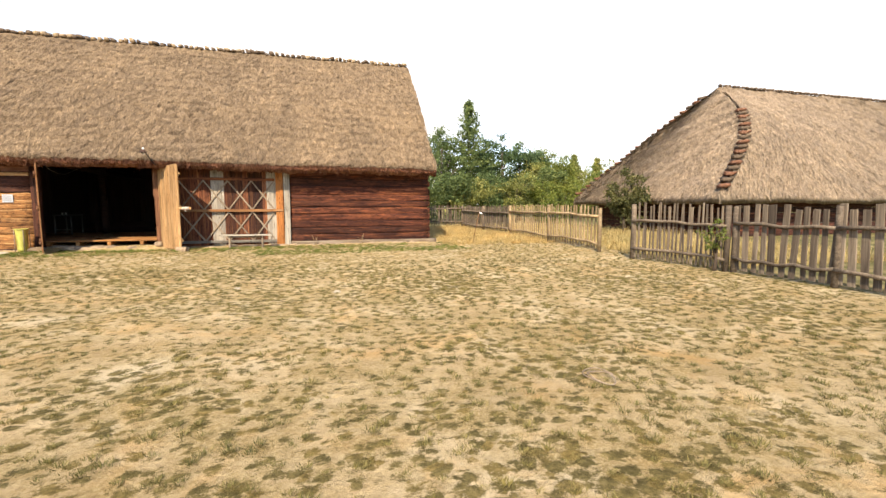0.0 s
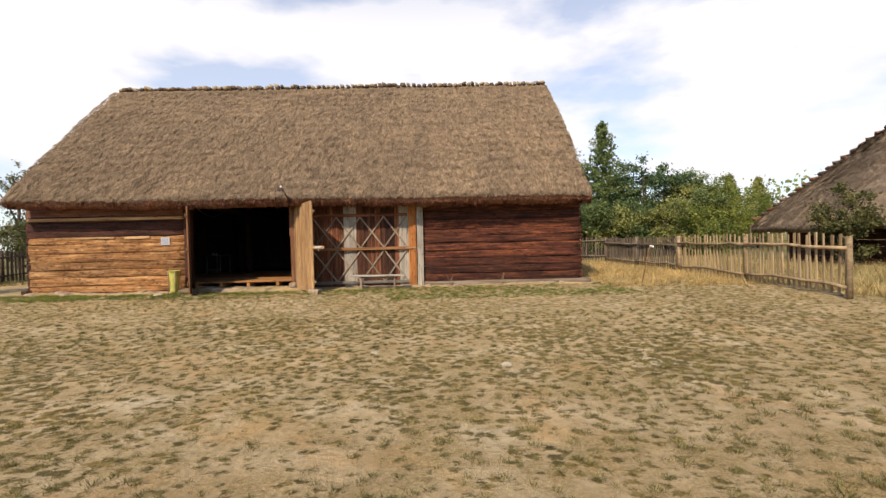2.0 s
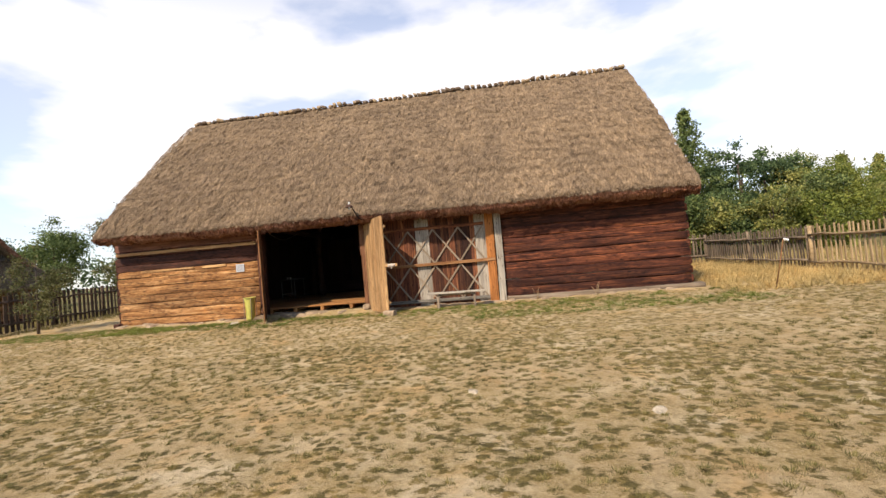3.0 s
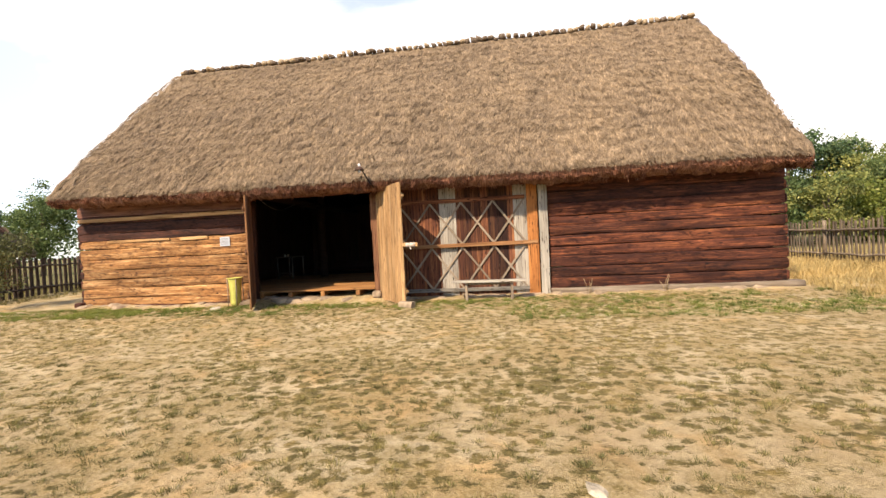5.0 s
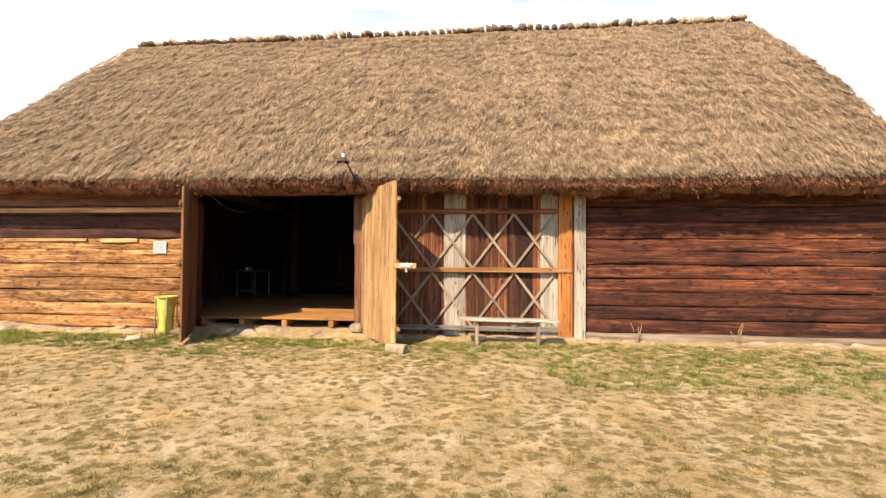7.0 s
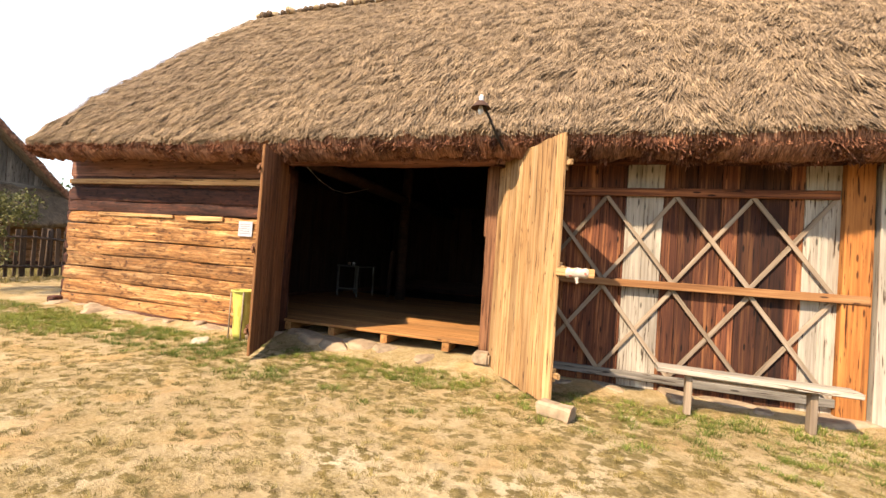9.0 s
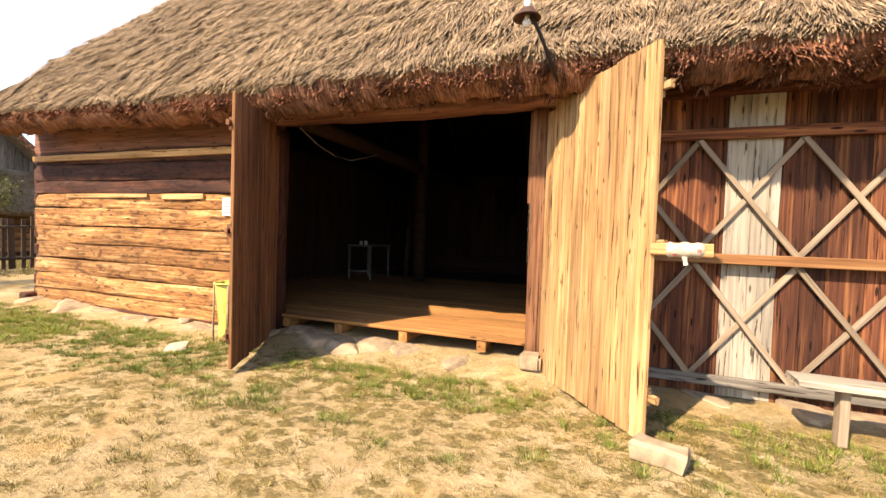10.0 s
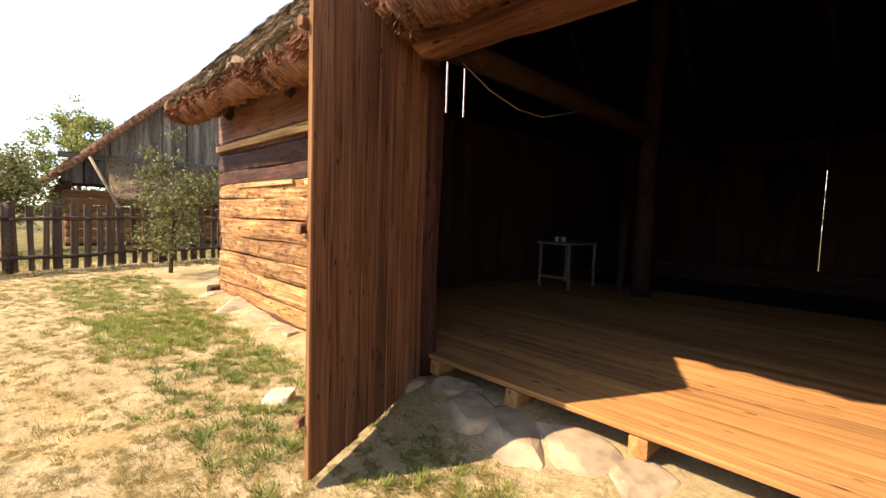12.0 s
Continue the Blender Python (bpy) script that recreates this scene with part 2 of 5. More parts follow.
def ground_mat():
    m, n, k, b = mat("yard_ground", 0.95)
    b.inputs["Specular IOR Level"].default_value = 0.1
    p = mapped(n, k, (1, 1, 1))
    fine = noise_tex(n, k, p, 60.0, 4.0, 0.7)
    sand = ramp(n, k, noise_tex(n, k, p, 0.9, 6.0, 0.6), [(0.3, (0.455, 0.324, 0.168)), (0.5, (0.581, 0.443, 0.257)), (0.7, (0.657, 0.535, 0.346))])
    sand = mix(n, k, 0.5, sand, ramp(n, k, fine, [(0.3, (0.72, 0.7, 0.66)), (0.7, (1.15, 1.14, 1.12))]), "MULTIPLY")
    turf = ramp(n, k, noise_tex(n, k, p, 17.0, 5.0, 0.7), [(0.3, (0.0622, 0.0511, 0.0171)), (0.5, (0.148, 0.118, 0.0407)), (0.7, (0.276, 0.213, 0.0848))])
    wob = noise_tex(n, k, mapped(n, k, (1.0, 1.35, 1.0)), 15.0, 7.0, 0.78)
    vo = n.new("ShaderNodeTexVoronoi")
    vo.inputs["Scale"].default_value = 1.0
    k.new(mapped(n, k, (7.4, 8.6, 7.4)), vo.inputs["Vector"])
    area = noise_tex(n, k, p, 0.45, 5.0, 0.6)
    s = n.new("ShaderNodeMath")
    s.operation = "MULTIPLY_ADD"
    s.inputs[1].default_value = -1.0
    k.new(vo.outputs["Distance"], s.inputs[0])
    s2 = n.new("ShaderNodeMath")
    s2.operation = "MULTIPLY_ADD"
    s2.inputs[1].default_value = 2.3
    k.new(wob, s2.inputs[0])
    a2 = n.new("ShaderNodeMath")
    a2.operation = "MULTIPLY_ADD"
    a2.inputs[1].default_value, a2.inputs[2].default_value = 1.3, -0.82
    k.new(area, a2.inputs[0])
    k.new(a2.outputs[0], s2.inputs[2])
    k.new(s2.outputs[0], s.inputs[2])
    mask = ramp(n, k, s.outputs[0], [(0.48, (0, 0, 0)), (0.58, (0.55, 0.55, 0.55)), (0.68, (0.97, 0.97, 0.97))])
    turf = mix(n, k, 0.8, turf, ramp(n, k, vo.outputs["Color"], [(0.15, (0.7, 0.7, 0.68)), (0.5, (1.05, 1.0, 0.95)), (0.85, (1.5, 1.3, 1.1))]), "MULTIPLY")
    straw = ramp(n, k, noise_tex(n, k, p, 38.0, 5.0, 0.75), [(0.3, (0.156, 0.105, 0.039)), (0.5, (0.359, 0.254, 0.105)), (0.68, (0.562, 0.437, 0.234))])
    dry = n.new("ShaderNodeMapRange")
    dry.inputs["From Min"].default_value, dry.inputs["From Max"].default_value = -8.0, -4.5
    dry.inputs["To Min"].default_value, dry.inputs["To Max"].default_value = 0.0, 0.3
    tc = n.new("ShaderNodeTexCoord")
    sp = n.new("ShaderNodeSeparateXYZ")
    k.new(tc.outputs["Object"], sp.inputs["Vector"])
    k.new(sp.outputs["Y"], dry.inputs["Value"])
    turf = mix(n, k, dry.outputs["Result"], turf, straw)
    thin_ = ramp(n, k, noise_tex(n, k, p, 1.7, 7.0, 0.72), [(0.40, (0, 0, 0)), (0.58, (0.8, 0.8, 0.8))])
    rust = ramp(n, k, noise_tex(n, k, mapped(n, k, (1.1, 1.1, 1.1), None), 1.0, 5.0, 0.6, 0.8), [(0.52, (1, 1, 1)), (0.66, (1.03, 0.85, 0.62))])
    sand = mix(n, k, 0.8, sand, rust, "MULTIPLY")
    sand = mix(n, k, thin_, sand, straw)
    out = None
    for axis, lo, hi in (("X", 14.9, 16.2), ("Y", 9.0, 12.5), ("X", -11.5, -13.0)):
        mr = n.new("ShaderNodeMapRange")
        mr.inputs["From Min"].default_value, mr.inputs["From Max"].default_value = lo, hi
        k.new(sp.outputs[axis], mr.inputs["Value"])
        if out is None:
            out = mr.outputs["Result"]
        else:
            mx = n.new("ShaderNodeMath")
            mx.operation = "MAXIMUM"
            k.new(out, mx.inputs[0])
            k.new(mr.outputs["Result"], mx.inputs[1])
            out = mx.outputs["Value"]
    foot = n.new("ShaderNodeMapRange")
    foot.inputs["From Min"].default_value, foot.inputs["From Max"].default_value = -0.55, -0.25
    foot.inputs["To Min"].default_value, foot.inputs["To Max"].default_value = 1.0, 0.12
    k.new(sp.outputs["Y"], foot.inputs["Value"])
    mask = mix(n, k, 1.0, mask, foot.outputs["Result"], "MULTIPLY")
    meadow = ramp(n, k, noise_tex(n, k, p, 1.4, 6.0, 0.65), [(0.3, (0.0858, 0.0897, 0.0312)), (0.5, (0.172, 0.148, 0.0585)), (0.7, (0.312, 0.242, 0.109))])
    k.new(mix(n, k, out, mix(n, k, mask, sand, turf), meadow), b.inputs["Base Color"])
    hh = mix(n, k, 0.35, s.outputs[0], fine)
    bump(n, k, b, hh, 0.8, 0.075)
    return m


GROUND = ground_mat()


def plain(name, col, rough=0.6, metal=0.0, grain=30.0, var=0.25):
    m, n, k, b = mat(name, rough)
    f = noise_tex(n, k, mapped(n, k, (1, 1, 1)), grain, 4.0)
    c = ramp(n, k, f, [(0.3, tuple(x * (1 - var) for x in col)), (0.7, tuple(min(1, x * (1 + var)) for x in col))])
    k.new(c, b.inputs["Base Color"])
    b.inputs["Metallic"].default_value = metal
    bump(n, k, b, f, 0.25, 0.004)
    return m


STONE = plain("field_stone", (0.256, 0.186, 0.119), 0.95, grain=9.0, var=0.4)
WHITE_STONE = plain("pale_stone", (0.359, 0.296, 0.211), 0.9, grain=11.0, var=0.45)
IRON = plain("black_iron", (0.0234, 0.0203, 0.0187), 0.5, 0.4)
RUST = plain("rusty_shade", (0.0663, 0.0351, 0.0234), 0.7, 0.2)
YELLOW = plain("yellow_bag", (0.421, 0.386, 0.0909), 0.45, grain=14.0, var=0.15)
PAPER = plain("paper_grey", (0.343, 0.351, 0.367), 0.8)
INK = plain("paper_ink", (0.195, 0.195, 0.211), 0.8)
CLOTH = plain("cloth_white", (0.359, 0.304, 0.242), 0.9)
CLOTH_RED = plain("cloth_flowers", (0.39, 0.125, 0.0936), 0.9)
WHITE = plain("white_glaze", (0.585, 0.577, 0.546), 0.4)
WIRE = plain("cable_grey", (0.312, 0.296, 0.281), 0.6)
TABLE_GREY = plain("table_grey", (0.125, 0.113, 0.101), 0.7)
GLASS_CUP = plain("cup_white", (0.468, 0.452, 0.429), 0.4)


# ---- building helpers ----
def lattice(x, y, seed):
    """Smooth value noise of arrays x, y in 0..1."""
    x, y = np.asarray(x, float), np.asarray(y, float)
    xi, yi = np.floor(x), np.floor(y)
    fx, fy = x - xi, y - yi
    fx, fy = fx * fx * (3 - 2 * fx), fy * fy * (3 - 2 * fy)

    def h(a, b):
        s = np.sin(a * 127.1 + b * 311.7 + seed * 74.7) * 43758.5453
        return s - np.floor(s)

    top = h(xi, yi) * (1 - fx) + h(xi + 1, yi) * fx
    low = h(xi, yi + 1) * (1 - fx) + h(xi + 1, yi + 1) * fx
    return top * (1 - fy) + low * fy


def ground_z(x, y):
    """Height of the yard: it rises gently to the barn."""
    t = np.clip((np.asarray(y, float) + 9.0) / 9.0, 0, 1)
    t = t * t * (3 - 2 * t)
    near = np.exp(-((np.asarray(x, float)) / 60.0) ** 2)
    left = np.clip(-np.asarray(x, float) / 12.0, 0, 1)
    x, y = np.asarray(x, float), np.asarray(y, float)
    fine = np.clip((20 - np.abs(x - 2)) / 3, 0, 1) * np.clip((y + 19) / 2, 0, 1) * np.clip((3 - y) / 2, 0, 1)
    lumps = 0.035 * (lattice(x * 2.6, y * 2.6, 3) - 0.5) + 0.03 * (lattice(x * 0.7, y * 0.7, 5) - 0.5)
    bank = np.clip((y + 0.5) / 0.55, 0, 1)
    door = np.clip((x + 1.75) / 0.5, 0, 1) * np.clip((1.9 - x) / 0.4, 0, 1)
    bank = bank * bank * (3 - 2 * bank) * np.clip((x + 6.7) / 0.4, 0, 1) * np.clip((10.4 - x) / 0.4, 0, 1) * np.clip(9.0 - y, 0, 1)
    return (-0.15 + 0.16 * t + 0.06 * left * t) * near + fine * lumps + bank * (0.035 + 0.075 * door)


def gz(x, y):
    return float(ground_z(x, y))


def mesh_of(name, verts, faces, material, smooth=False):
    me = bpy.data.meshes.new(name)
    me.from_pydata([tuple(map(float, v)) for v in verts] if not isinstance(verts, np.ndarray) else verts.tolist(), [], faces if isinstance(faces, list) else faces.tolist())
    me.materials.append(material)
    if smooth:
        me.shade_smooth()
    return me


def thing(name, at, label, category, group="", rz=0.0, kind=""):
    ob = new(name)
    ob.empty_display_size = 0.1
    ob.matrix_world = pose(at[0], at[1], at[2], 0, 0, rz)
    return tagged(ob, label, category, group, kind)


def part(name, me, parent, m=None, label=""):
    """One mesh object under a thing or a part; m is its pose in the parent's own space."""
    ob = new(name, me)
    ob.parent = parent
    if m is not None:
        ob.matrix_basis = m
    return tagged(ob, label)


def axes(o, xdir, zdir):
    """A pose at o with x along xdir and z near zdir."""
    x = Vector(xdir).normalized()
    y = Vector(zdir).cross(x).normalized()
    z = x.cross(y)
    m = Matrix((x, y, z)).transposed().to_4x4()
    m.translation = Vector(o)
    return m


rng = random.Random(7)
BOARDS = {}


def board(l, w, t, material, variants=3, wob=0.004, cham=0.006, stations=3):
    """A sawn board with worn edges: x along its length from 0, y its width, z its thickness."""
    key = (round(l, 2), round(w, 3), round(t, 3), material.name, rng.randrange(variants), wob, stations)
    if key in BOARDS:
        return BOARDS[key]
    vs, fs = [], []
    c = min(cham, t * 0.35, w * 0.35)
    for i in range(stations):
        x = l * i / (stations - 1)
        dy, dz = rng.uniform(-wob, wob), rng.uniform(-wob, wob) * 0.5
        ww = w / 2 + rng.uniform(-wob, wob)
        tt = t / 2
        for yy, zz in ((-ww + c, -tt), (ww - c, -tt), (ww, -tt + c), (ww, tt - c), (ww - c, tt), (-ww + c, tt), (-ww, tt - c), (-ww, -tt + c)):
            vs.append((x + (rng.uniform(-wob, wob) if i in (0, stations - 1) else 0), yy + dy, zz + dz))
    for i in range(stations - 1):
        a, b = i * 8, (i + 1) * 8
        for j in range(8):
            q = (j + 1) % 8
            fs.append((a + j, b + j, b + q, a + q))
    fs.append(tuple(range(8)))
    fs.append(tuple(range(len(vs) - 1, len(vs) - 9, -1)))
    BOARDS[key] = mesh_of("board", vs, fs, material)
    return BOARDS[key]


def log_mesh(l, h, t, material, seed, rough=0.018):
    """A hewn log: flattened faces, rounded arrises, uneven along its length."""
    r = random.Random(seed)
    n = max(6, int(l / 0.22))
    ring = [(-0.5, -0.20), (-0.5, 0.20), (-0.49, 0.42), (-0.44, 0.5), (0.4, 0.5), (0.5, 0.4), (0.5, -0.4), (0.4, -0.5), (-0.44, -0.5), (-0.49, -0.42)]
    k = len(ring)
    vs, fs = [], []
    ph = [r.uniform(0, 9) for _ in range(4)]
    for i in range(n + 1):
        x = l * i / n
        bow = 0.35 * rough * math.sin(x * 0.9 + ph[0]) + 0.3 * rough * math.sin(x * 2.3 + ph[1])
        for a, b in ring:
            face = rough * (0.7 * math.sin(x * 3.1 + b * 4 + ph[2]) + r.uniform(-0.6, 0.6)) if a < -0.3 else 0
            vs.append((x, a * t + face, b * h + bow + (r.uniform(-0.25, 0.25) * rough if abs(b) > 0.25 else 0)))
    for i in range(n):
        for j in range(k):
            q = (j + 1) % k
            fs.append((i * k + j, i * k + q, (i + 1) * k + q, (i + 1) * k + j))
    fs.append(tuple(range(k - 1, -1, -1)))
    fs.append(tuple(n * k + j for j in range(k)))
    return mesh_of("log", vs, fs, material, True)


def pole_mesh(points, radius, material, sides=7, taper=1.0, seed=1):
    """A round, slightly crooked pole through the points."""
    r = random.Random(seed)
    vs, fs = [], []
    pts = [Vector(p) for p in points]
    for i, p in enumerate(pts):
        d = (pts[min(i + 1, len(pts) - 1)] - pts[max(i - 1, 0)]).normalized()
        side = d.cross(Vector((0.31, 0.17, 0.93)) if abs(d.z) < 0.9 else Vector((1, 0.1, 0))).normalized()
        up = d.cross(side)
        rad = radius * (1 + (taper - 1) * i / max(1, len(pts) - 1))
        for j in range(sides):
            a = 2 * math.pi * j / sides
            q = rad * (1 + r.uniform(-0.08, 0.08))
            vs.append(p + side * (q * math.cos(a)) + up * (q * math.sin(a)))
    for i in range(len(pts) - 1):
        for j in range(sides):
            q = (j + 1) % sides
            fs.append((i * sides + j, i * sides + q, (i + 1) * sides + q, (i + 1) * sides + j))
    fs.append(tuple(range(sides - 1, -1, -1)))
    fs.append(tuple((len(pts) - 1) * sides + j for j in range(sides)))
    return mesh_of("pole", vs, fs, material, True)


def stone_mesh(sx, sy, sz, material, seed, sub=2):
    bm = bmesh.new()
    bmesh.ops.create_icosphere(bm, subdivisions=sub, radius=1.0)
    for v in bm.verts:
        p = v.co.copy()
        f = 0.78 + 0.42 * noise.noise(p * 1.2 + Vector((seed * 3.1, seed, 0))) + 0.1 * noise.noise(p * 4 + Vector((seed, 0, 0)))
        q = Vector((max(-0.75, min(0.75, p.x)), max(-0.75, min(0.75, p.y)), max(-0.6, min(0.6, p.z))))
        v.co = Vector((q.x * sx * f * 0.65, q.y * sy * f * 0.65, q.z * sz * f * 0.8))
    me = bpy.data.meshes.new("stone")
    bm.to_mesh(me)
    bm.free()
    me.materials.append(material)
    me.shade_smooth()
    return me


def rock_mesh(sx, sy, sz, material, seed):
    """A broken field stone with a few worn flat faces."""
    r = random.Random(seed)
    cuts = [(Vector((r.uniform(-1, 1), r.uniform(-1, 1), r.uniform(-0.3, 1))).normalized(), r.uniform(0.5, 0.8)) for _ in range(9)]
    cuts.append((Vector((r.uniform(-0.2, 0.2), r.uniform(-0.2, 0.2), 1)).normalized(), 0.45))
    bm = bmesh.new()
    bmesh.ops.create_icosphere(bm, subdivisions=3, radius=1.0)
    for v in bm.verts:
        p = v.co.copy()
        for d, lim in cuts:
            over = p.dot(d) - lim
            if over > 0:
                p -= d * over * 0.94
        p *= 1 + 0.06 * noise.noise(p * 3.5 + Vector((seed, 0, 0)))
        v.co = Vector((p.x * sx, p.y * sy, p.z * sz))
    me = bpy.data.meshes.new("stone")
    bm.to_mesh(me)
    bm.free()
    me.materials.append(material)
    me.shade_smooth()
    me.set_sharp_from_angle(angle=radians(14))
    return me


def blades(base, tip, width, side):
    """Arrays of thin three-cornered blades from base to tip."""
    n = len(base)
    vs = np.empty((n * 3, 3))
    vs[0::3], vs[1::3], vs[2::3] = base - side * width[:, None], base + side * width[:, None], tip
    return vs, np.arange(n * 3).reshape(n, 3)


def straw_over(P, count, length, width, seed, lift=0.04):
    """Straw blades that lie down the slope of a grid of points P[u, v], v running up."""
    g = np.random.default_rng(seed)
    nu, nv = P.shape[:2]
    a, b = g.uniform(0, nu - 1.001, count), g.uniform(0.0, nv - 1.001, count)
    i, j = a.astype(int), b.astype(int)
    fa, fb = (a - i)[:, None], (b - j)[:, None]
    base = P[i, j] * (1 - fa) * (1 - fb) + P[i + 1, j] * fa * (1 - fb) + P[i, j + 1] * (1 - fa) * fb + P[i + 1, j + 1] * fa * fb
    down = P[i, 0] - P[i, -1]
    down /= np.linalg.norm(down, axis=1)[:, None] + 1e-9
    across = np.cross(down, [0, 0, 1.0])
    across /= np.linalg.norm(across, axis=1)[:, None] + 1e-9
    nrm = np.cross(across, down)
    nrm *= np.sign(nrm[:, 2:3] + 1e-9)
    d = down + across * (g.normal(0, 0.18, count) + 0.5 * (lattice(a * 0.35, b * 0.35, seed) - 0.5))[:, None]
    d /= np.linalg.norm(d, axis=1)[:, None]
    base = base + nrm * 0.015
    tip = base + d * (length * g.uniform(0.5, 1.2, count))[:, None] + nrm * (lift * g.uniform(-0.2, 1, count))[:, None]
    return blades(base, tip, width * g.uniform(0.5, 1.3, count), np.cross(d, nrm))


def bevel_box(sx, sy, sz, material, bev=0.01, segs=1):
    bm = bmesh.new()
    bmesh.ops.create_cube(bm, size=1.0)
    for v in bm.verts:
        v.co = Vector((v.co.x * sx, v.co.y * sy, v.co.z * sz))
    bmesh.ops.bevel(bm, geom=bm.edges[:], offset=bev, segments=segs, affect="EDGES")
    me = bpy.data.meshes.new("box")
    bm.to_mesh(me)
    bm.free()
    me.materials.append(material)
    return me


def lathe(profile, material, sides=20):
    vs, fs = [], []
    for r, z in profile:
        for j in range(sides):
            a = 2 * math.pi * j / sides
            vs.append((r * math.cos(a), r * math.sin(a), z))
    for i in range(len(profile) - 1):
        for j in range(sides):
            q = (j + 1) % sides
            fs.append((i * sides + j, i * sides + q, (i + 1) * sides + q, (i + 1) * sides + j))
    return mesh_of("lathe", vs, fs, material, True)


# ---- ground ----
def make_ground():
    far = [60, 90, 140, 220, 400, 800, 2000]
    xs = np.concatenate([[-v for v in far[::-1]], np.arange(-40, -13, 1.5), np.arange(-13, 17, 0.16), np.arange(17.5, 50, 1.5), far])
    ys = np.concatenate([[-v for v in far[::-1]], np.arange(-40, -18, 1.5), np.arange(-18, 3, 0.16), np.arange(4, 50, 1.5), far])
    xs, ys = np.unique(xs), np.unique(ys)
    X, Y = np.meshgrid(xs, ys)
    Z = ground_z(X, Y)
    V = np.stack([X.ravel(), Y.ravel(), Z.ravel()], 1)
    w, h = len(xs), len(ys)
    i = np.arange(w * h).reshape(h, w)
    F = np.stack([i[:-1, :-1], i[:-1, 1:], i[1:, 1:], i[1:, :-1]], -1).reshape(-1, 4)
    ob = new("ground", mesh_of("ground", V, F, GROUND, True))
    tagged(ob, "worn sandy yard ground with patchy dry grass", "ground", kind="structure")


make_ground()

# ---- the barn ----
barn = thing("barn", (0, 0, 0), "old log barn with a steep thatched roof and open plank doors", "barn")
XL, XR, DEPTH, WALL = -6.41, 10.25, 8.0, 0.2
RIDGE_Y, RIDGE_Z = 4.0, 7.5


def eave_drop(x):
    """The eave hangs a little lower towards the far corner."""
    return 0.03 - 0.011 * (np.asarray(x, float) - XL) + 0.02 * np.sin(np.asarray(x, float) * 0.9)


def thatch_relief(x, v):
    """How far the thatch stands out: tufts, lumps and the overlapping courses."""
    d = 0.05 * (lattice(x * 6.5 + v * 4, v * 24, 1) - 0.5) + 0.05 * (lattice(x * 13, v * 46, 2) - 0.5) + 0.05 * (lattice(x * 0.5, v * 4, 9) - 0.5)
    course = (v * 17 + 0.9 * lattice(x * 1.6, v * 3, 6) + 0.4 * lattice(x * 6, v * 9, 7)) % 1.0
    return (d + 0.022 * (0.5 - course)) * np.clip((1 - v) * 30, 0, 1)


def make_roof():
    xs = np.linspace(XL + 0.02, XR + 0.08, 420)
    nv = 96
    v = np.linspace(0, 1, nv)
    ty, tz = -0.74 + (RIDGE_Y + 0.74) * v, 2.75 + (RIDGE_Z - 2.75) * v
    bulge = 0.13 * np.sin(np.pi * v ** 0.8)
    ty, tz = ty - 0.72 * bulge, tz + 0.7 * bulge
    ty[0] += 0.04
    lower = [(3.9, 7.0), (1.5, 4.6), (-0.2, 2.82), (-0.40, 2.55), (-0.52, 2.54), (-0.67, 2.64)]
    sy = np.concatenate([[p[0] for p in lower], ty])
    sz = np.concatenate([[p[1] for p in lower], tz])
    back = [(8.7, 2.7), (8.5, 2.5), (4.1, 7.0)]
    sy = np.concatenate([sy, [p[0] for p in back]])
    sz = np.concatenate([sz, [p[1] for p in back]])
    n = len(sy)
    X, S = np.meshgrid(xs, np.arange(n), indexing="ij")
    Yp, Zp = np.tile(sy, (len(xs), 1)), np.tile(sz, (len(xs), 1))
    top = (S >= 6) & (S < 6 + nv)
    vv = np.where(top, (S - 6) / (nv - 1), 0)
    d = np.where(top, thatch_relief(X, vv), 0)
    Yp, Zp = Yp - 0.7 * d, Zp + 0.7 * d
    near_eave = np.clip(1 - (Zp - 2.5) / 2.5, 0, 1)
    Zp = Zp + eave_drop(X) * near_eave
    eave = (S >= 3) & (S <= 8)
    Zp = Zp + np.where(eave, 0.06 * (lattice(X * 6, S * 0.7, 4) - 0.5) + 0.07 * (lattice(X * 14, S * 1.3, 14) - 0.5) + 0.05 * (lattice(X * 1.1, S * 0 + 1.0, 8) - 0.5), 0)
    edge = np.minimum(X - xs[0], xs[-1] - X)
    wob = np.where(edge < 0.02, 0.10 * (lattice(vv * 45, X * 0, 12) - 0.5), 0)
    side = np.where(X > 2, 1, -1)
    flare = np.where(edge < 0.4, 0.12 * np.clip(1 - vv * 7, 0, 1) - 0.14 * np.clip(vv * 1.2 - 0.15, 0, 1) * (side < 0), 0) * (1 - edge / 0.4)
    Xp = X + side * (wob + flare)
    V = np.stack([Xp, Yp, Zp], -1).reshape(-1, 3)
    i = np.arange(len(xs) * n).reshape(len(xs), n)
    j = np.roll(i, -1, axis=1)
    F = np.stack([i[:-1], i[1:], j[1:], j[:-1]], -1).reshape(-1, 4).tolist()
    F.append(i[0].tolist())
    F.append(i[-1][::-1].tolist())
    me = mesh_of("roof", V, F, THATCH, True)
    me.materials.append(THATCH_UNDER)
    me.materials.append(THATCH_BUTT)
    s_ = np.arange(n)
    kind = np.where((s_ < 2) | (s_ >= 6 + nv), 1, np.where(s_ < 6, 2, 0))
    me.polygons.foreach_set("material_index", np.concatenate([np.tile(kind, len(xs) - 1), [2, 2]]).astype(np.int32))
    return me, (ty, tz)


roof_mesh, (TY, TZ) = make_roof()
roof = part("roof", roof_mesh, barn, label="steep grey-brown thatched straw roof")


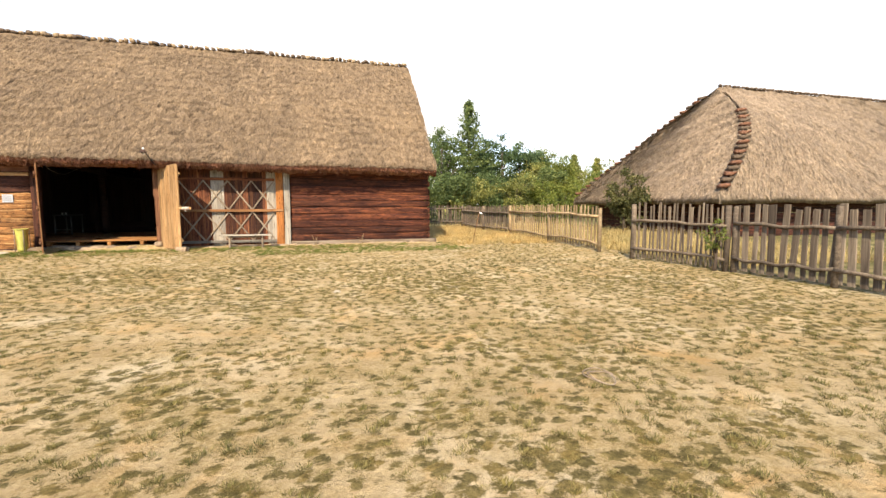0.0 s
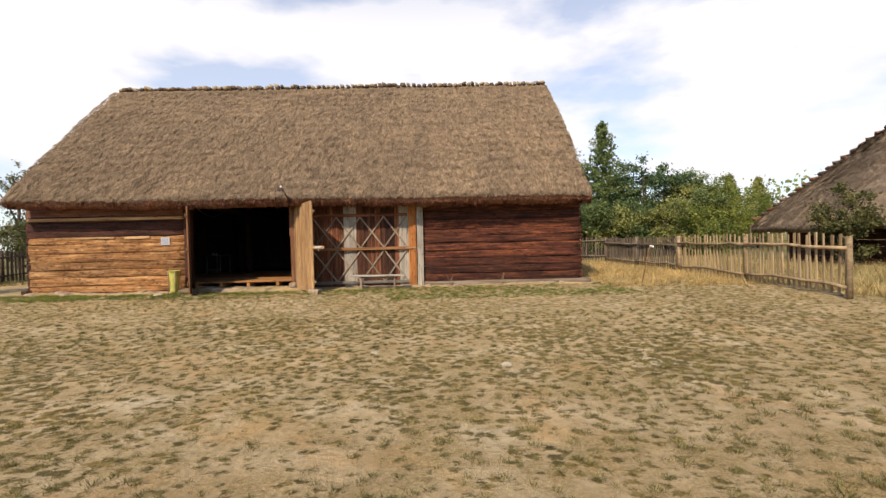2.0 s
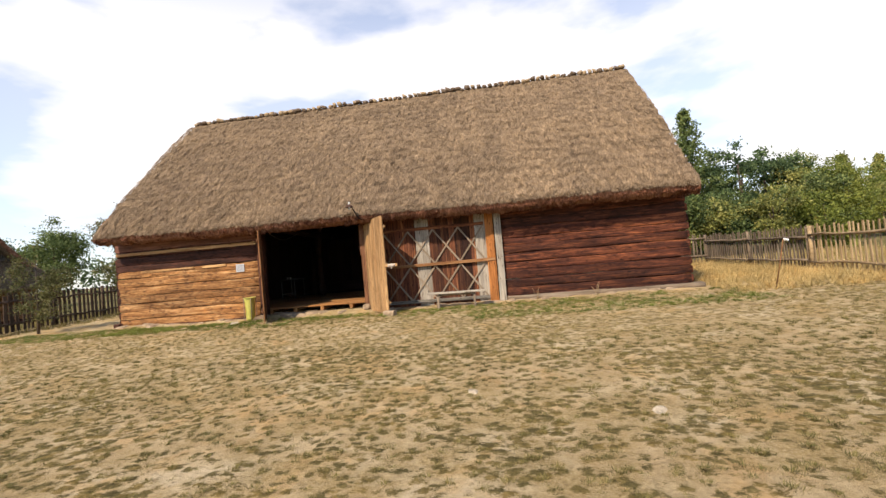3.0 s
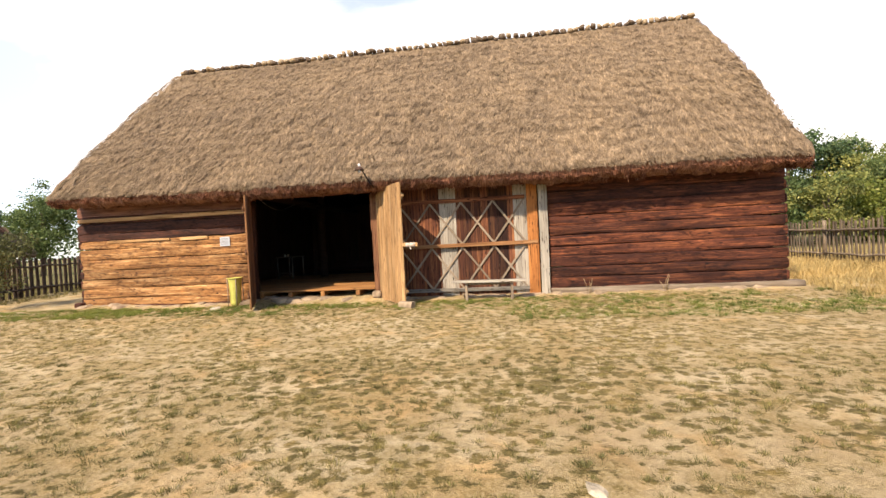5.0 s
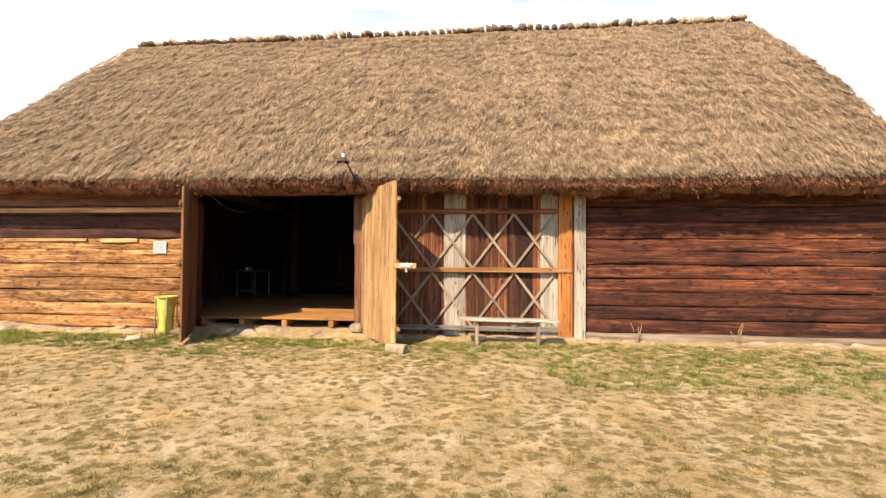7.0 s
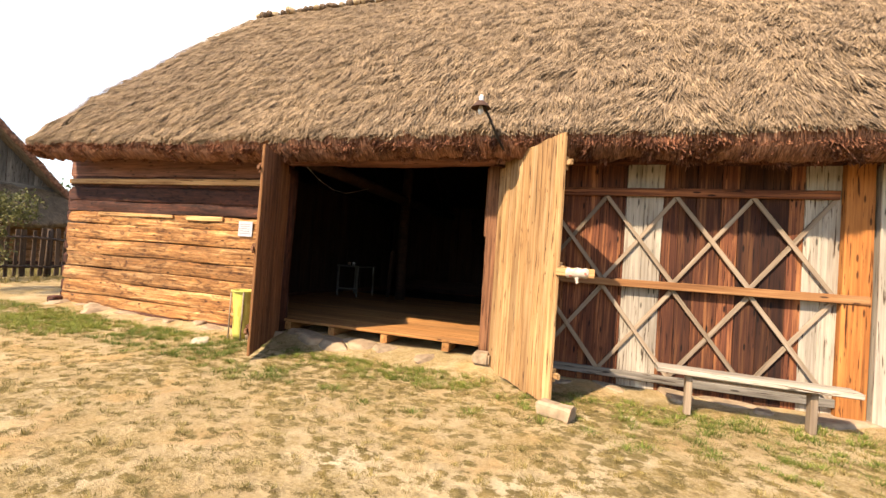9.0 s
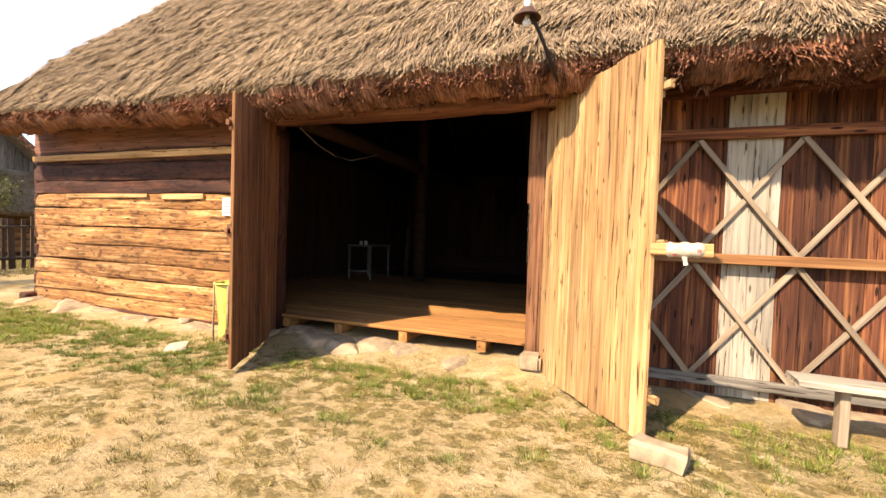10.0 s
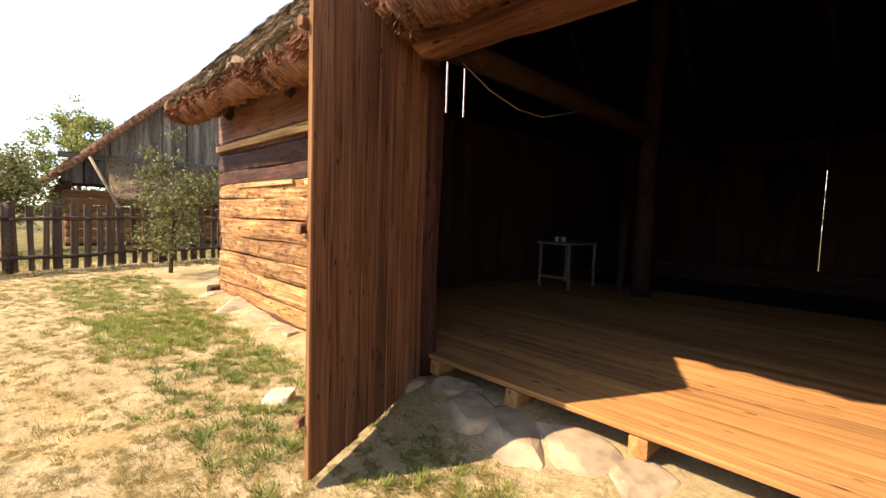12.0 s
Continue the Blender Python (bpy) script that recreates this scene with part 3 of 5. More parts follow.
def roof_straw(count, seed):
    g = np.random.default_rng(seed)
    x = g.uniform(XL - 0.02, XR + 0.12, count)
    v = g.uniform(0.0, 0.985, count) ** 1.15
    y, z = np.interp(v, np.linspace(0, 1, len(TY)), TY), np.interp(v, np.linspace(0, 1, len(TZ)), TZ)
    z = z + eave_drop(x) * np.clip(1 - (z - 2.5) / 2.5, 0, 1)
    lean = 0.9 * (lattice(x * 2.2, v * 10, 21) - 0.5) + 0.5 * (lattice(x * 7, v * 25, 22) - 0.5) + g.normal(0, 0.16, count) - 0.12
    length = g.uniform(0.10, 0.26, count) * np.clip(0.35 + v * 14, 0.35, 1)
    down = np.stack([lean, np.full(count, -0.69), np.full(count, -0.72)], 1)
    down /= np.linalg.norm(down, axis=1)[:, None]
    nrm = np.array([0, -0.71, 0.70])
    lift = g.uniform(-0.012, 0.022, count) + 0.035 * np.clip(lattice(x * 5, v * 17, 23) - 0.55, 0, 1)
    base = np.stack([x, y, z], 1) + nrm * (thatch_relief(x, v) + 0.014 * g.uniform(-0.6, 1.2, count))[:, None]
    tip = base + down * length[:, None] + nrm * lift[:, None]
    side = np.cross(down, nrm)
    return blades(base, tip, g.uniform(0.005, 0.014, count), side)


sv, sf = roof_straw(170000, 3)
tagged(part("thatch_straw", mesh_of("thatch_straw", sv, sf, STRAW), roof), kind="stuff")


def eave_straw(count, seed):
    g = np.random.default_rng(seed)
    x = g.uniform(XL - 0.12, XR + 0.16, count)
    q = g.uniform(0, 1, count)
    cl = lattice(x * 7, q * 2, 31)
    y = -0.40 - 0.32 * q
    z = 2.575 + 0.10 * q ** 1.5 + eave_drop(x) + 0.02 * g.normal(0, 1, count)
    dirv = np.stack([g.normal(0, 0.42, count) + 1.1 * (lattice(x * 4, q, 33) - 0.5), -0.35 - 0.5 * q + g.normal(0, 0.2, count), -0.9 + g.normal(0, 0.2, count)], 1)
    dirv /= np.linalg.norm(dirv, axis=1)[:, None]
    ln = g.uniform(0.05, 0.17, count) * (0.2 + 1.5 * cl ** 1.6) * (0.75 - 0.25 * q)
    base = np.stack([x, y, z], 1) - dirv * 0.03
    side = np.cross(dirv, np.stack([g.normal(0, 1, count), g.normal(0, 1, count), g.normal(0, 1, count)], 1))
    side /= np.linalg.norm(side, axis=1)[:, None]
    return blades(base, base + dirv * ln[:, None], g.uniform(0.005, 0.016, count), side)


sv, sf = eave_straw(60000, 5)
tagged(part("eave_straw", mesh_of("eave_straw", sv, sf, EAVE_STRAW), roof, label="dark frayed straw ends along the eave"), kind="stuff")

# bundles that hold the ridge
RIDGE_PALE = thatch("ridge_straw_pale", (0.187, 0.14, 0.0936), (0.328, 0.25, 0.164), (0.452, 0.359, 0.25))
RIDGE_DARK = thatch("ridge_straw_dark", (0.0624, 0.0468, 0.0351), (0.133, 0.0975, 0.0702), (0.203, 0.156, 0.117))
bundles = [stone_mesh(0.19, 0.32, 0.19, m_, s_, 1) for m_ in (RIDGE_PALE, RIDGE_DARK) for s_ in range(4)]
x = XL + 0.22
while x < XR:
    k_ = rng.choice((0, 1, 2, 3)) + (4 if rng.random() < 0.55 else 0)
    m_ = pose(x, RIDGE_Y - 0.02 + rng.uniform(-0.03, 0.03), RIDGE_Z + 0.01 + rng.uniform(-0.02, 0.04), rng.uniform(-12, 12), rng.uniform(-12, 12), rng.uniform(-15, 15))
    part("ridge_saddle", bundles[k_], roof, m_ @ Matrix.Diagonal((rng.uniform(0.9, 1.5), 1, rng.uniform(0.8, 1.25), 1)))
    x += rng.uniform(0.15, 0.23)


def wall_of_logs(name, x0, x1, edges, material, label, over=0.0):
    w = part(name, log_mesh(x1 - x0, 0.12, 0.2, LOG_DARK, 3), barn, pose(x0, 0.1, edges[0] - 0.03), label)
    for i in range(len(edges) - 1):
        a, b = edges[i], edges[i + 1]
        mt = material(i) if callable(material) else material
        e0, e1 = rng.uniform(0, over), rng.uniform(0, over)
        part("log", log_mesh(x1 - x0 + e0 + e1, b - a - 0.006, 0.19, mt, int(x0 * 10) + i * 7), w, w.matrix_basis.inverted() @ pose(x0 - e0, 0.1 + rng.uniform(-0.012, 0.012), (a + b) / 2, 0, 0, 0))
    return w


EDGE_L = [0.06, 0.27, 0.52, 0.75, 1.0, 1.26, 1.53, 1.74, 1.93, 2.18, 2.37]
EDGE_R = [0.13, 0.37, 0.6, 0.83, 1.06, 1.3, 1.52, 1.74, 2.02, 2.28, 2.56, 2.84]
def sub(name, me, parent, m, label=""):
    """A piece of a part, posed in the thing's space."""
    return part(name, me, parent, parent.matrix_basis.inverted() @ m, label)


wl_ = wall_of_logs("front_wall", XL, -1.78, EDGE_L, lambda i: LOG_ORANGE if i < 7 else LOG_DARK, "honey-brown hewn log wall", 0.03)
wr_ = wall_of_logs("front_wall", 5.44, XR, EDGE_R, LOG_RED, "dark red-brown log wall", 0.04)
sub("sill_log", log_mesh(5.1, 0.13, 0.3, LATH, 77), wr_, pose(5.44, 0.03, 0.07), "grey weathered sill beam")
sub("wall_plate", log_mesh(4.75, 0.6, 0.2, LINTEL, 78), wl_, pose(XL - 0.05, 0.1, 2.66), "brown beam under the eave")
sub("eave_board", board(4.6, 0.09, 0.05, PLANK_PALE, 1), wl_, axes((XL + 0.02, -0.03, 2.275), (1, 0, 0), (0, -1, 0)), "pale nailed board")
sub("patch_board", board(1.75, 0.06, 0.03, PLANK_PALE, 1), wl_, axes((-5.6, -0.015, 1.71), (1, 0, 0), (0, -1, 0)))
sub("patch_board", board(0.75, 0.075, 0.03, PLANK_PALE, 1), wl_, axes((-3.55, -0.018, 1.70), (1, 0, 0), (0, -1, 0)))
# crossing log ends at the corner
for i in range(9):
    sub("log_end", bevel_box(0.15, 0.32, 0.2, LOG_DARK, 0.03), wl_, pose(XL - 0.03, 0.17, EDGE_L[i] + 0.12))
    sub("log_end", bevel_box(0.14, 0.3, 0.2, LOG_RED, 0.03), wr_, pose(XR + 0.02, 0.17, EDGE_R[i] + 0.12))
sub("corner_block", bevel_box(0.2, 0.2, 0.16, LOG_DARK, 0.02), wl_, pose(XL - 0.06, -0.05, 0.1))

# side and back walls: upright boards with narrow gaps
def board_wall(name, a, b, z0, z1, material, width, gap, label, top=None, thick=0.04, inward=(0, 1, 0), wide_gaps=(), slit=0.028):
    w = part(name, board((Vector(b) - Vector(a)).length, 0.14, 0.14, LOG_DARK, 1, 0.01), barn, axes((a[0], a[1], z0 - 0.02), (b[0] - a[0], b[1] - a[1], 0), (0, 0, 1)), label)
    d = (Vector(b) - Vector(a)).normalized()
    n_, s = (Vector(b) - Vector(a)).length, 0.0
    base = w.matrix_basis.inverted()
    alt = 0
    while s < n_ - 0.02:
        alt = 1 - alt
        ww = min(width * rng.choice((0.85, 1.0, 1.15)), n_ - s)
        p = Vector(a) + d * (s + ww / 2)
        hi = top(p) if top else z1
        part("board", board(round((hi - z0) * 4) / 4 + 0.04, round(ww, 2), thick, material, 2, 0.003), w, base @ axes(Vector((p.x, p.y, z0)) + Vector(inward) * (0.012 * alt), (0, 0, 1), inward))
        s += ww - 0.012
        for g_ in wide_gaps:
            if s - ww + 0.012 < g_ <= s:
                s += slit
    return w


slope_top = lambda p: 2.9 + (4.1 - abs(p.y - 4.0)) * 1.04
board_wall("side_wall", (XL, 0.3, 0), (XL, 7.9, 0), 0.05, 2.5, INNER_SHADE_WOOD, 0.24, 0.002, "upright boards of the barn's end", slope_top, 0.04, (1, 0, 0), (4.05, 4.25, 4.85), 0.07)
board_wall("side_wall", (XR - 0.1, 0.3, 0), (XR - 0.1, 7.9, 0), 0.05, 2.5, INNER_SHADE_WOOD, 0.24, 0.001, "upright boards of the barn's end", slope_top, 0.04, (1, 0, 0))
board_wall("back_wall", (XL, 8.0, 0), (XR - 0.1, 8.0, 0), 0.3, 3.06, INNER_SHADE_WOOD, 0.28, 0.001, "back wall of upright boards with inner shade in the colour", None, 0.04, (0, 1, 0), (6.22, 8.12), 0.026)
part("back_sill", log_mesh(16.4, 0.34, 0.2, INNER_SHADE_WOOD, 96), barn, pose(XL + 0.05, 7.88, 0.46))
board_wall("partition", (-3.66, 0.25, 0), (-3.66, 7.9, 0), 0.3, 2.68, INNER_SHADE_WOOD, 0.22, 0.001, "brown partition of upright boards", None, 0.03, (1, 0, 0))
board_wall("partition", (2.1, 0.25, 0), (2.1, 7.9, 0), 0.3, 2.68, INNER_SHADE_WOOD, 0.22, 0.001, "brown partition of upright boards", None, 0.03, (1, 0, 0))

# posts, lintel, beams
frame_ = part("door_frame", log_mesh(3.62, 0.34, 0.28, LINTEL, 90, 0.03), barn, pose(-1.85, 0.02, 2.72), "heavy bowed lintel beam")
part("post", log_mesh(2.4, 0.18, 0.2, LOG_DARK, 91), frame_, frame_.matrix_basis.inverted() @ axes((-1.69, 0.06, 0.1), (0, 0, 1), (0, -1, 0)))
part("post", log_mesh(2.42, 0.15, 0.18, PLANK_SHADED, 92), frame_, frame_.matrix_basis.inverted() @ axes((1.48, 0.06, 0.1), (0, 0, 1), (0, -1, 0)))
part("jamb_board", board(0.86, 0.045, 0.05, PLANK_SHADED, 1), frame_, frame_.matrix_basis.inverted() @ axes((1.39, 0.03, 1.64), (0, 0, 1), (0, -1, 0)))
part("plate_beam", log_mesh(3.72, 0.38, 0.2, LOG_RED, 93), barn, pose(1.76, 0.12, 2.72), "dark beam over the doors")
part("inner_post", pole_mesh([(-1.65, 4.3, 0.3), (-1.66, 4.3, 2.0), (-1.62, 4.32, 4.0), (-1.63, 4.3, 6.6)], 0.13, INNER_SHADE_WOOD, 9, 0.85), barn, label="rough upright post inside the barn")
part("brace_post", board(1.1, 0.08, 0.05, INNER_SHADE_WOOD, 1), barn, axes((-1.95, 4.25, 0.33), (0.05, 0, 1), (0, -1, 0)))
part("tie_beam", pole_mesh([(-1.65, 0.1, 2.72), (-1.65, 2, 2.70), (-1.65, 4.2, 2.66), (-1.65, 8, 2.7)], 0.11, INNER_SHADE_WOOD, 8), barn, label="tie beam inside the barn with shade in its colour")
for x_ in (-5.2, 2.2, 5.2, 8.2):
    part("tie_beam", pole_mesh([(x_, 0.1, 2.75), (x_, 4, 2.72), (x_, 8, 2.75)], 0.11, INNER_SHADE_WOOD, 8), barn)
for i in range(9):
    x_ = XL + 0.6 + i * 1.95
    part("rafter", pole_mesh([(x_, -0.1, 2.68), (x_, 2, 4.85), (x_, 4, 6.95)], 0.07, INNER_SHADE_WOOD, 6), barn)
    part("rafter", pole_mesh([(x_, 8.1, 2.68), (x_, 6, 4.85), (x_, 4, 6.95)], 0.07, INNER_SHADE_WOOD, 6), barn)

# two beams added to plug the gap below the thatch against stray light
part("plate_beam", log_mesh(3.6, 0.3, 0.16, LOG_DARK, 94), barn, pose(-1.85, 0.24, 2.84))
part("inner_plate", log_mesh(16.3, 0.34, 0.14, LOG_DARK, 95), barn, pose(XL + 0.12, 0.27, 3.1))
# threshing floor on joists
floor_ = part("barn_floor", board(5.7, 7.6, 0.03, INNER_SHADE_WOOD, 1), barn, pose(-3.64, 4.15, 0.225), "brown plank threshing floor raised on short joists")
n_f = 34
for i in range(n_f):
    y_ = 0.06 + i * 0.152
    part("floor_board", board(2.98 if i < 1 else 5.7, 0.1515, 0.035, FLOOR_WOOD, 2, 0.0006, 0.0015), floor_, floor_.matrix_basis.inverted() @ pose(-1.56 if i < 1 else -3.64, y_ + 0.075 - 0.02, 0.273))
for x_ in (-1.5, -0.76, 0.063, 0.945, 1.45):
    part("joist", board(2.5, 0.10, 0.11, FLOOR_WOOD, 3, 0.004), floor_, floor_.matrix_basis.inverted() @ axes((x_, 0.05, 0.19), (0, 1, 0), (0, 0, 1)))


# plank door leaves
def leaf(hinge, end, z0, z1, names, label, drop=0.0):
    h, e = Vector((*hinge, 0)), Vector((*end, 0))
    d, L = (e - h).normalized(), (e - h).length
    nrm = Vector((d.y, -d.x, 0))
    door = thing("door_leaf", (hinge[0], hinge[1], z0), label, "door", "barn doors", math.degrees(math.atan2(d.y, d.x)))
    s, i = 0.0, 0
    while s < L - 0.03:
        w = min(rng.uniform(0.12, 0.175), L - s)
        hh = z1 - z0 + (0.0 if i else -0.1)
        part("plank", board(hh, round(w, 2), 0.034, names, 2, 0.004, 0.004, 4), door, axes((s + w / 2, 0, rng.uniform(-0.01, 0.01)), (0, 0, 1), (0, 1, 0)))
        s += w + 0.003
        i += 1
    for z_ in (0.28, (z1 - z0) * 0.5, z1 - z0 - 0.28):
        part("batten", board(L - 0.06, 0.12, 0.04, names, 1), door, axes((0.02, drop, z_), (1, 0, 0.0), (0, 1, 0)))
        part("batten_end", board(0.07, 0.05, 0.03, names, 1), door, axes((L - 0.03, drop, z_), (1, 0, 0.0), (0, 1, 0)))
    return door


left_leaf = leaf((-1.62, -0.02), (-1.0, -1.265), 0.06, 2.51, PLANK_SHADED, "open barn door leaf of upright brown planks, shade in the colour", -0.04)
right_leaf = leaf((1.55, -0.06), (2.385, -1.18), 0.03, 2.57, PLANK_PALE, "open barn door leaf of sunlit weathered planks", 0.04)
# thin lighter strip added to stand for the sun-caught edge of the leaf
part("edge_board", board(2.44, 0.018, 0.03, BAR_BROWN, 1), left_leaf, axes((1.396, 0.004, 0.0), (0, 0, 1), (0, 1, 0)), "strip added as the sunlit edge of the door")

# the shut doors with the lattice
shut = thing("barn_door", (2.0, 0.06, 0.02), "shut dark plank door with grey crossed lattice laths", "door", "barn doors")
x = 0.0
while x < 2.95:
    X0 = 2.0 + x
    if 2.99 < X0 < 3.33:
        mt, w = PLANK_WHITE, 0.19
    elif 4.68 < X0 < 4.93:
        mt, w = PLANK_WHITE, 0.15
    else:
        mt, w = PLANK_RED, rng.choice((0.16, 0.2, 0.24))
        if X0 < 3.0 < X0 + w:
            w = 3.0 - X0
        if X0 < 4.69 < X0 + w:
            w = 4.69 - X0
    w = round(max(0.03, w), 2)
    part("plank", board(2.5, w, 0.035, mt, 2, 0.003), shut, axes((x + w / 2, 0, 0.02), (0, 0, 1), (0, -1, 0)))
    x += w + 0.002
part("post", board(2.48, 0.235, 0.14, POST_ORANGE, 1, 0.006), shut, axes((3.10, -0.04, 0.02), (0, 0, 1), (0, -1, 0)), "bright orange-brown door post")
part("post", board(2.5, 0.19, 0.18, PLANK_WHITE, 1, 0.006), shut, axes((3.335, -0.06, 0.0), (0, 0, 1), (0, -1, 0)), "pale limewashed door post")
for z_, mt, x1_ in ((2.20, PLANK_RED, 2.95), (1.17, BAR_BROWN, 3.2), (0.15, BOARD_GREY, 3.0)):
    part("bar", board(x1_ - 0.02, 0.085, 0.05, mt, 1), shut, axes((0.02, -0.06 if z_ != 1.17 else -0.10, z_), (1, 0, 0), (0, -1, 0)))
NODES = [0.07, 0.79, 1.51, 2.23, 2.93]
for i in range(4):
    for za, zb in ((1.20, 2.15), (0.18, 1.13)):
        a, b = NODES[i], NODES[i + 1]
        for q, (p0, p1) in enumerate((((a, za), (b, zb)), ((a, zb), (b, za)))):
            ln = math.hypot(p1[0] - p0[0], p1[1] - p0[1])
            part("lath", board(ln, 0.045, 0.02, LATH, 3, 0.003, 0.003), shut, axes((p0[0], -0.045 - 0.021 * q, p0[1]), (p1[0] - p0[0], 0, p1[1] - p0[1]), (0, -1, 0)))


# ---- things by the barn ----
def bench():
    b = thing("bench", (3.32, -0.60, gz(4.2, -0.6)), "narrow grey wooden bench by the barn door", "bench")
    part("seat", board(1.56, 0.25, 0.045, PLANK_WHITE, 1, 0.006), b, axes((0, 0, 0.405), (1, 0, -0.01), (0, 0, 1)), "worn pale plank seat")
    for x_ in (0.28, 1.25):
        part("leg", board(0.385, 0.09, 0.055, LATH, 1), b, axes((x_, 0, 0), (0, 0, 1), (1, 0, 0)))
    part("stretcher", board(0.97, 0.05, 0.03, LATH, 1), b, axes((0.28, 0.06, 0.34), (1, 0, 0), (0, -1, 0)))


bench()


def bin_():
    b = thing("waste_bin", (-1.87, -0.45, gz(-1.87, -0.45)), "yellow bag hung in a bin stand", "bin")
    prof = [(0.0, 0.02), (0.10, 0.02), (0.115, 0.1), (0.12, 0.3), (0.135, 0.5), (0.145, 0.62), (0.157, 0.66), (0.15, 0.67), (0.14, 0.6), (0.11, 0.1), (0.0, 0.06)]
    me = lathe(prof, YELLOW, 22)
    for v in me.vertices:
        a = math.atan2(v.co.y, v.co.x)
        f = 1 + 0.07 * math.sin(5 * a + v.co.z * 9) + 0.04 * math.sin(11 * a - v.co.z * 14)
        v.co.x, v.co.y = v.co.x * f, v.co.y * f
    part("bag", me, b, label="creased yellow plastic bag")
    for a in (0.6, 2.2, 3.9, 5.4):
        part("leg", pole_mesh([(0.165 * math.cos(a), 0.165 * math.sin(a), 0), (0.165 * math.cos(a), 0.165 * math.sin(a), 0.66)], 0.01, LATH, 6), b)
    part("ring", pole_mesh([(0.165 * math.cos(i * math.pi / 10), 0.165 * math.sin(i * math.pi / 10), 0.665) for i in range(21)], 0.011, YELLOW, 6), b)


bin_()


def yard_lamp():
    l = thing("lamp", (1.62, -0.62, 2.62), "dark enamelled barn lamp on a bent arm over the eave", "lamp")
    sx, sy, sz = -0.13, -0.385, 0.30
    part("arm", pole_mesh([(0.08, 0.16, -0.1), (0.04, -0.08, -0.02), (0.01, -0.22, 0.06), (-0.03, -0.29, 0.16), (sx + 0.02, sy + 0.03, sz + 0.03), (sx, sy, sz + 0.05)], 0.014, IRON, 8), l)
    part("shade", lathe([(0.02, 0.06), (0.04, 0.05), (0.06, 0.03), (0.095, -0.01), (0.102, -0.022), (0.09, -0.018), (0.05, 0.015), (0.0, 0.02)], RUST, 24), l, pose(sx, sy, sz), "flat dark metal shade")
    part("cap", lathe([(0.0, 0.07), (0.018, 0.066), (0.026, 0.045), (0.024, 0.02), (0.02, -0.02)], WHITE, 16), l, pose(sx, sy, sz + 0.05), "white porcelain cap")
    part("bulb", lathe([(0.0, -0.07), (0.025, -0.06), (0.034, -0.035), (0.02, 0.0), (0.015, 0.02)], GLASS_CUP, 14), l, pose(sx, sy, sz - 0.02))


yard_lamp()


def notice():
    p = thing("notice", (-2.35, -0.02, 1.57), "small grey printed notice on the log wall", "sign")
    part("sheet", bevel_box(0.26, 0.008, 0.23, PAPER, 0.002), p)
    for i in range(5):
        part("line", bevel_box(0.2 - 0.03 * (i % 2), 0.002, 0.012, INK, 0.0004), p, pose(-0.01, -0.0055, 0.07 - i * 0.034))


notice()


def door_pole():
    d = thing("door_pole", (2.36, -1.17, 1.27), "short pale pole wrapped in flowered cloth at the door edge", "pole")
    part("stick", board(0.34, 0.075, 0.05, PLANK_PALE, 1), d, axes((0, 0, 0), (1, -0.12, 0), (0, -1, 0.1)))
    cl_ = part("cloth", lathe([(0.036, -0.10), (0.05, -0.085), (0.042, -0.04), (0.053, 0.0), (0.043, 0.04), (0.05, 0.075), (0.04, 0.10), (0.03, 0.105)], CLOTH, 12), d, axes((0.19, -0.023, 0), (0, 0.2, 1), (1, -0.12, 0)), "white flowered cloth")
    part("tail", board(0.05, 0.025, 0.008, CLOTH, 1), d, axes((0.19, -0.06, -0.04), (0.1, 0, -1), (0, -1, 0)))
    for i in range(7):
        a = i * 2.4
        part("flower", bevel_box(0.022, 0.022, 0.006, CLOTH_RED, 0.002), cl_, axes((0.047 * math.cos(a), 0.047 * math.sin(a), -0.08 + 0.026 * i), (-math.sin(a), math.cos(a), 0), (math.cos(a), math.sin(a), 0)))


door_pole()


def inner_table():
    t = thing("table", (-2.86, 4.3, 0.29), "small grey table near the plank partition", "table")
    part("tabletop", bevel_box(0.6, 0.9, 0.035, TABLE_GREY, 0.006), t, pose(0, 0, 0.72))
    for sx in (-0.26, 0.26):
        for sy in (-0.4, 0.4):
            part("leg", bevel_box(0.04, 0.04, 0.7, TABLE_GREY, 0.005), t, pose(sx, sy, 0.35))
    part("stretcher", bevel_box(0.5, 0.03, 0.04, TABLE_GREY, 0.005), t, pose(0, -0.4, 0.18))
    for i, x_ in enumerate((-0.1, 0.02)):
        c = thing("cup", (-2.86 + x_, 4.1, 0.29 + 0.738), "small white cup on the table", "cup", "cups on the table")
        part("body", lathe([(0.0, 0.0), (0.03, 0.0), (0.036, 0.08), (0.033, 0.08), (0.028, 0.008), (0.0, 0.008)], GLASS_CUP, 14), c)


inner_table()
cable = thing("cable", (-1.6, 0.35, 2.6), "thin grey cable slung under the beam", "cable")
part("wire", pole_mesh([(0, 0, 0), (-0.0, 0.35, -0.14), (0.0, 0.75, -0.22), (0.0, 1.15, -0.22), (0.0, 1.6, -0.1), (0, 2.0, 0.02)], 0.006, WIRE, 6), cable)

# stones along the sill and under the floor
r_ = random.Random(11)
stones = [rock_mesh(0.19, 0.14, 0.15, STONE, s_) for s_ in range(6)]


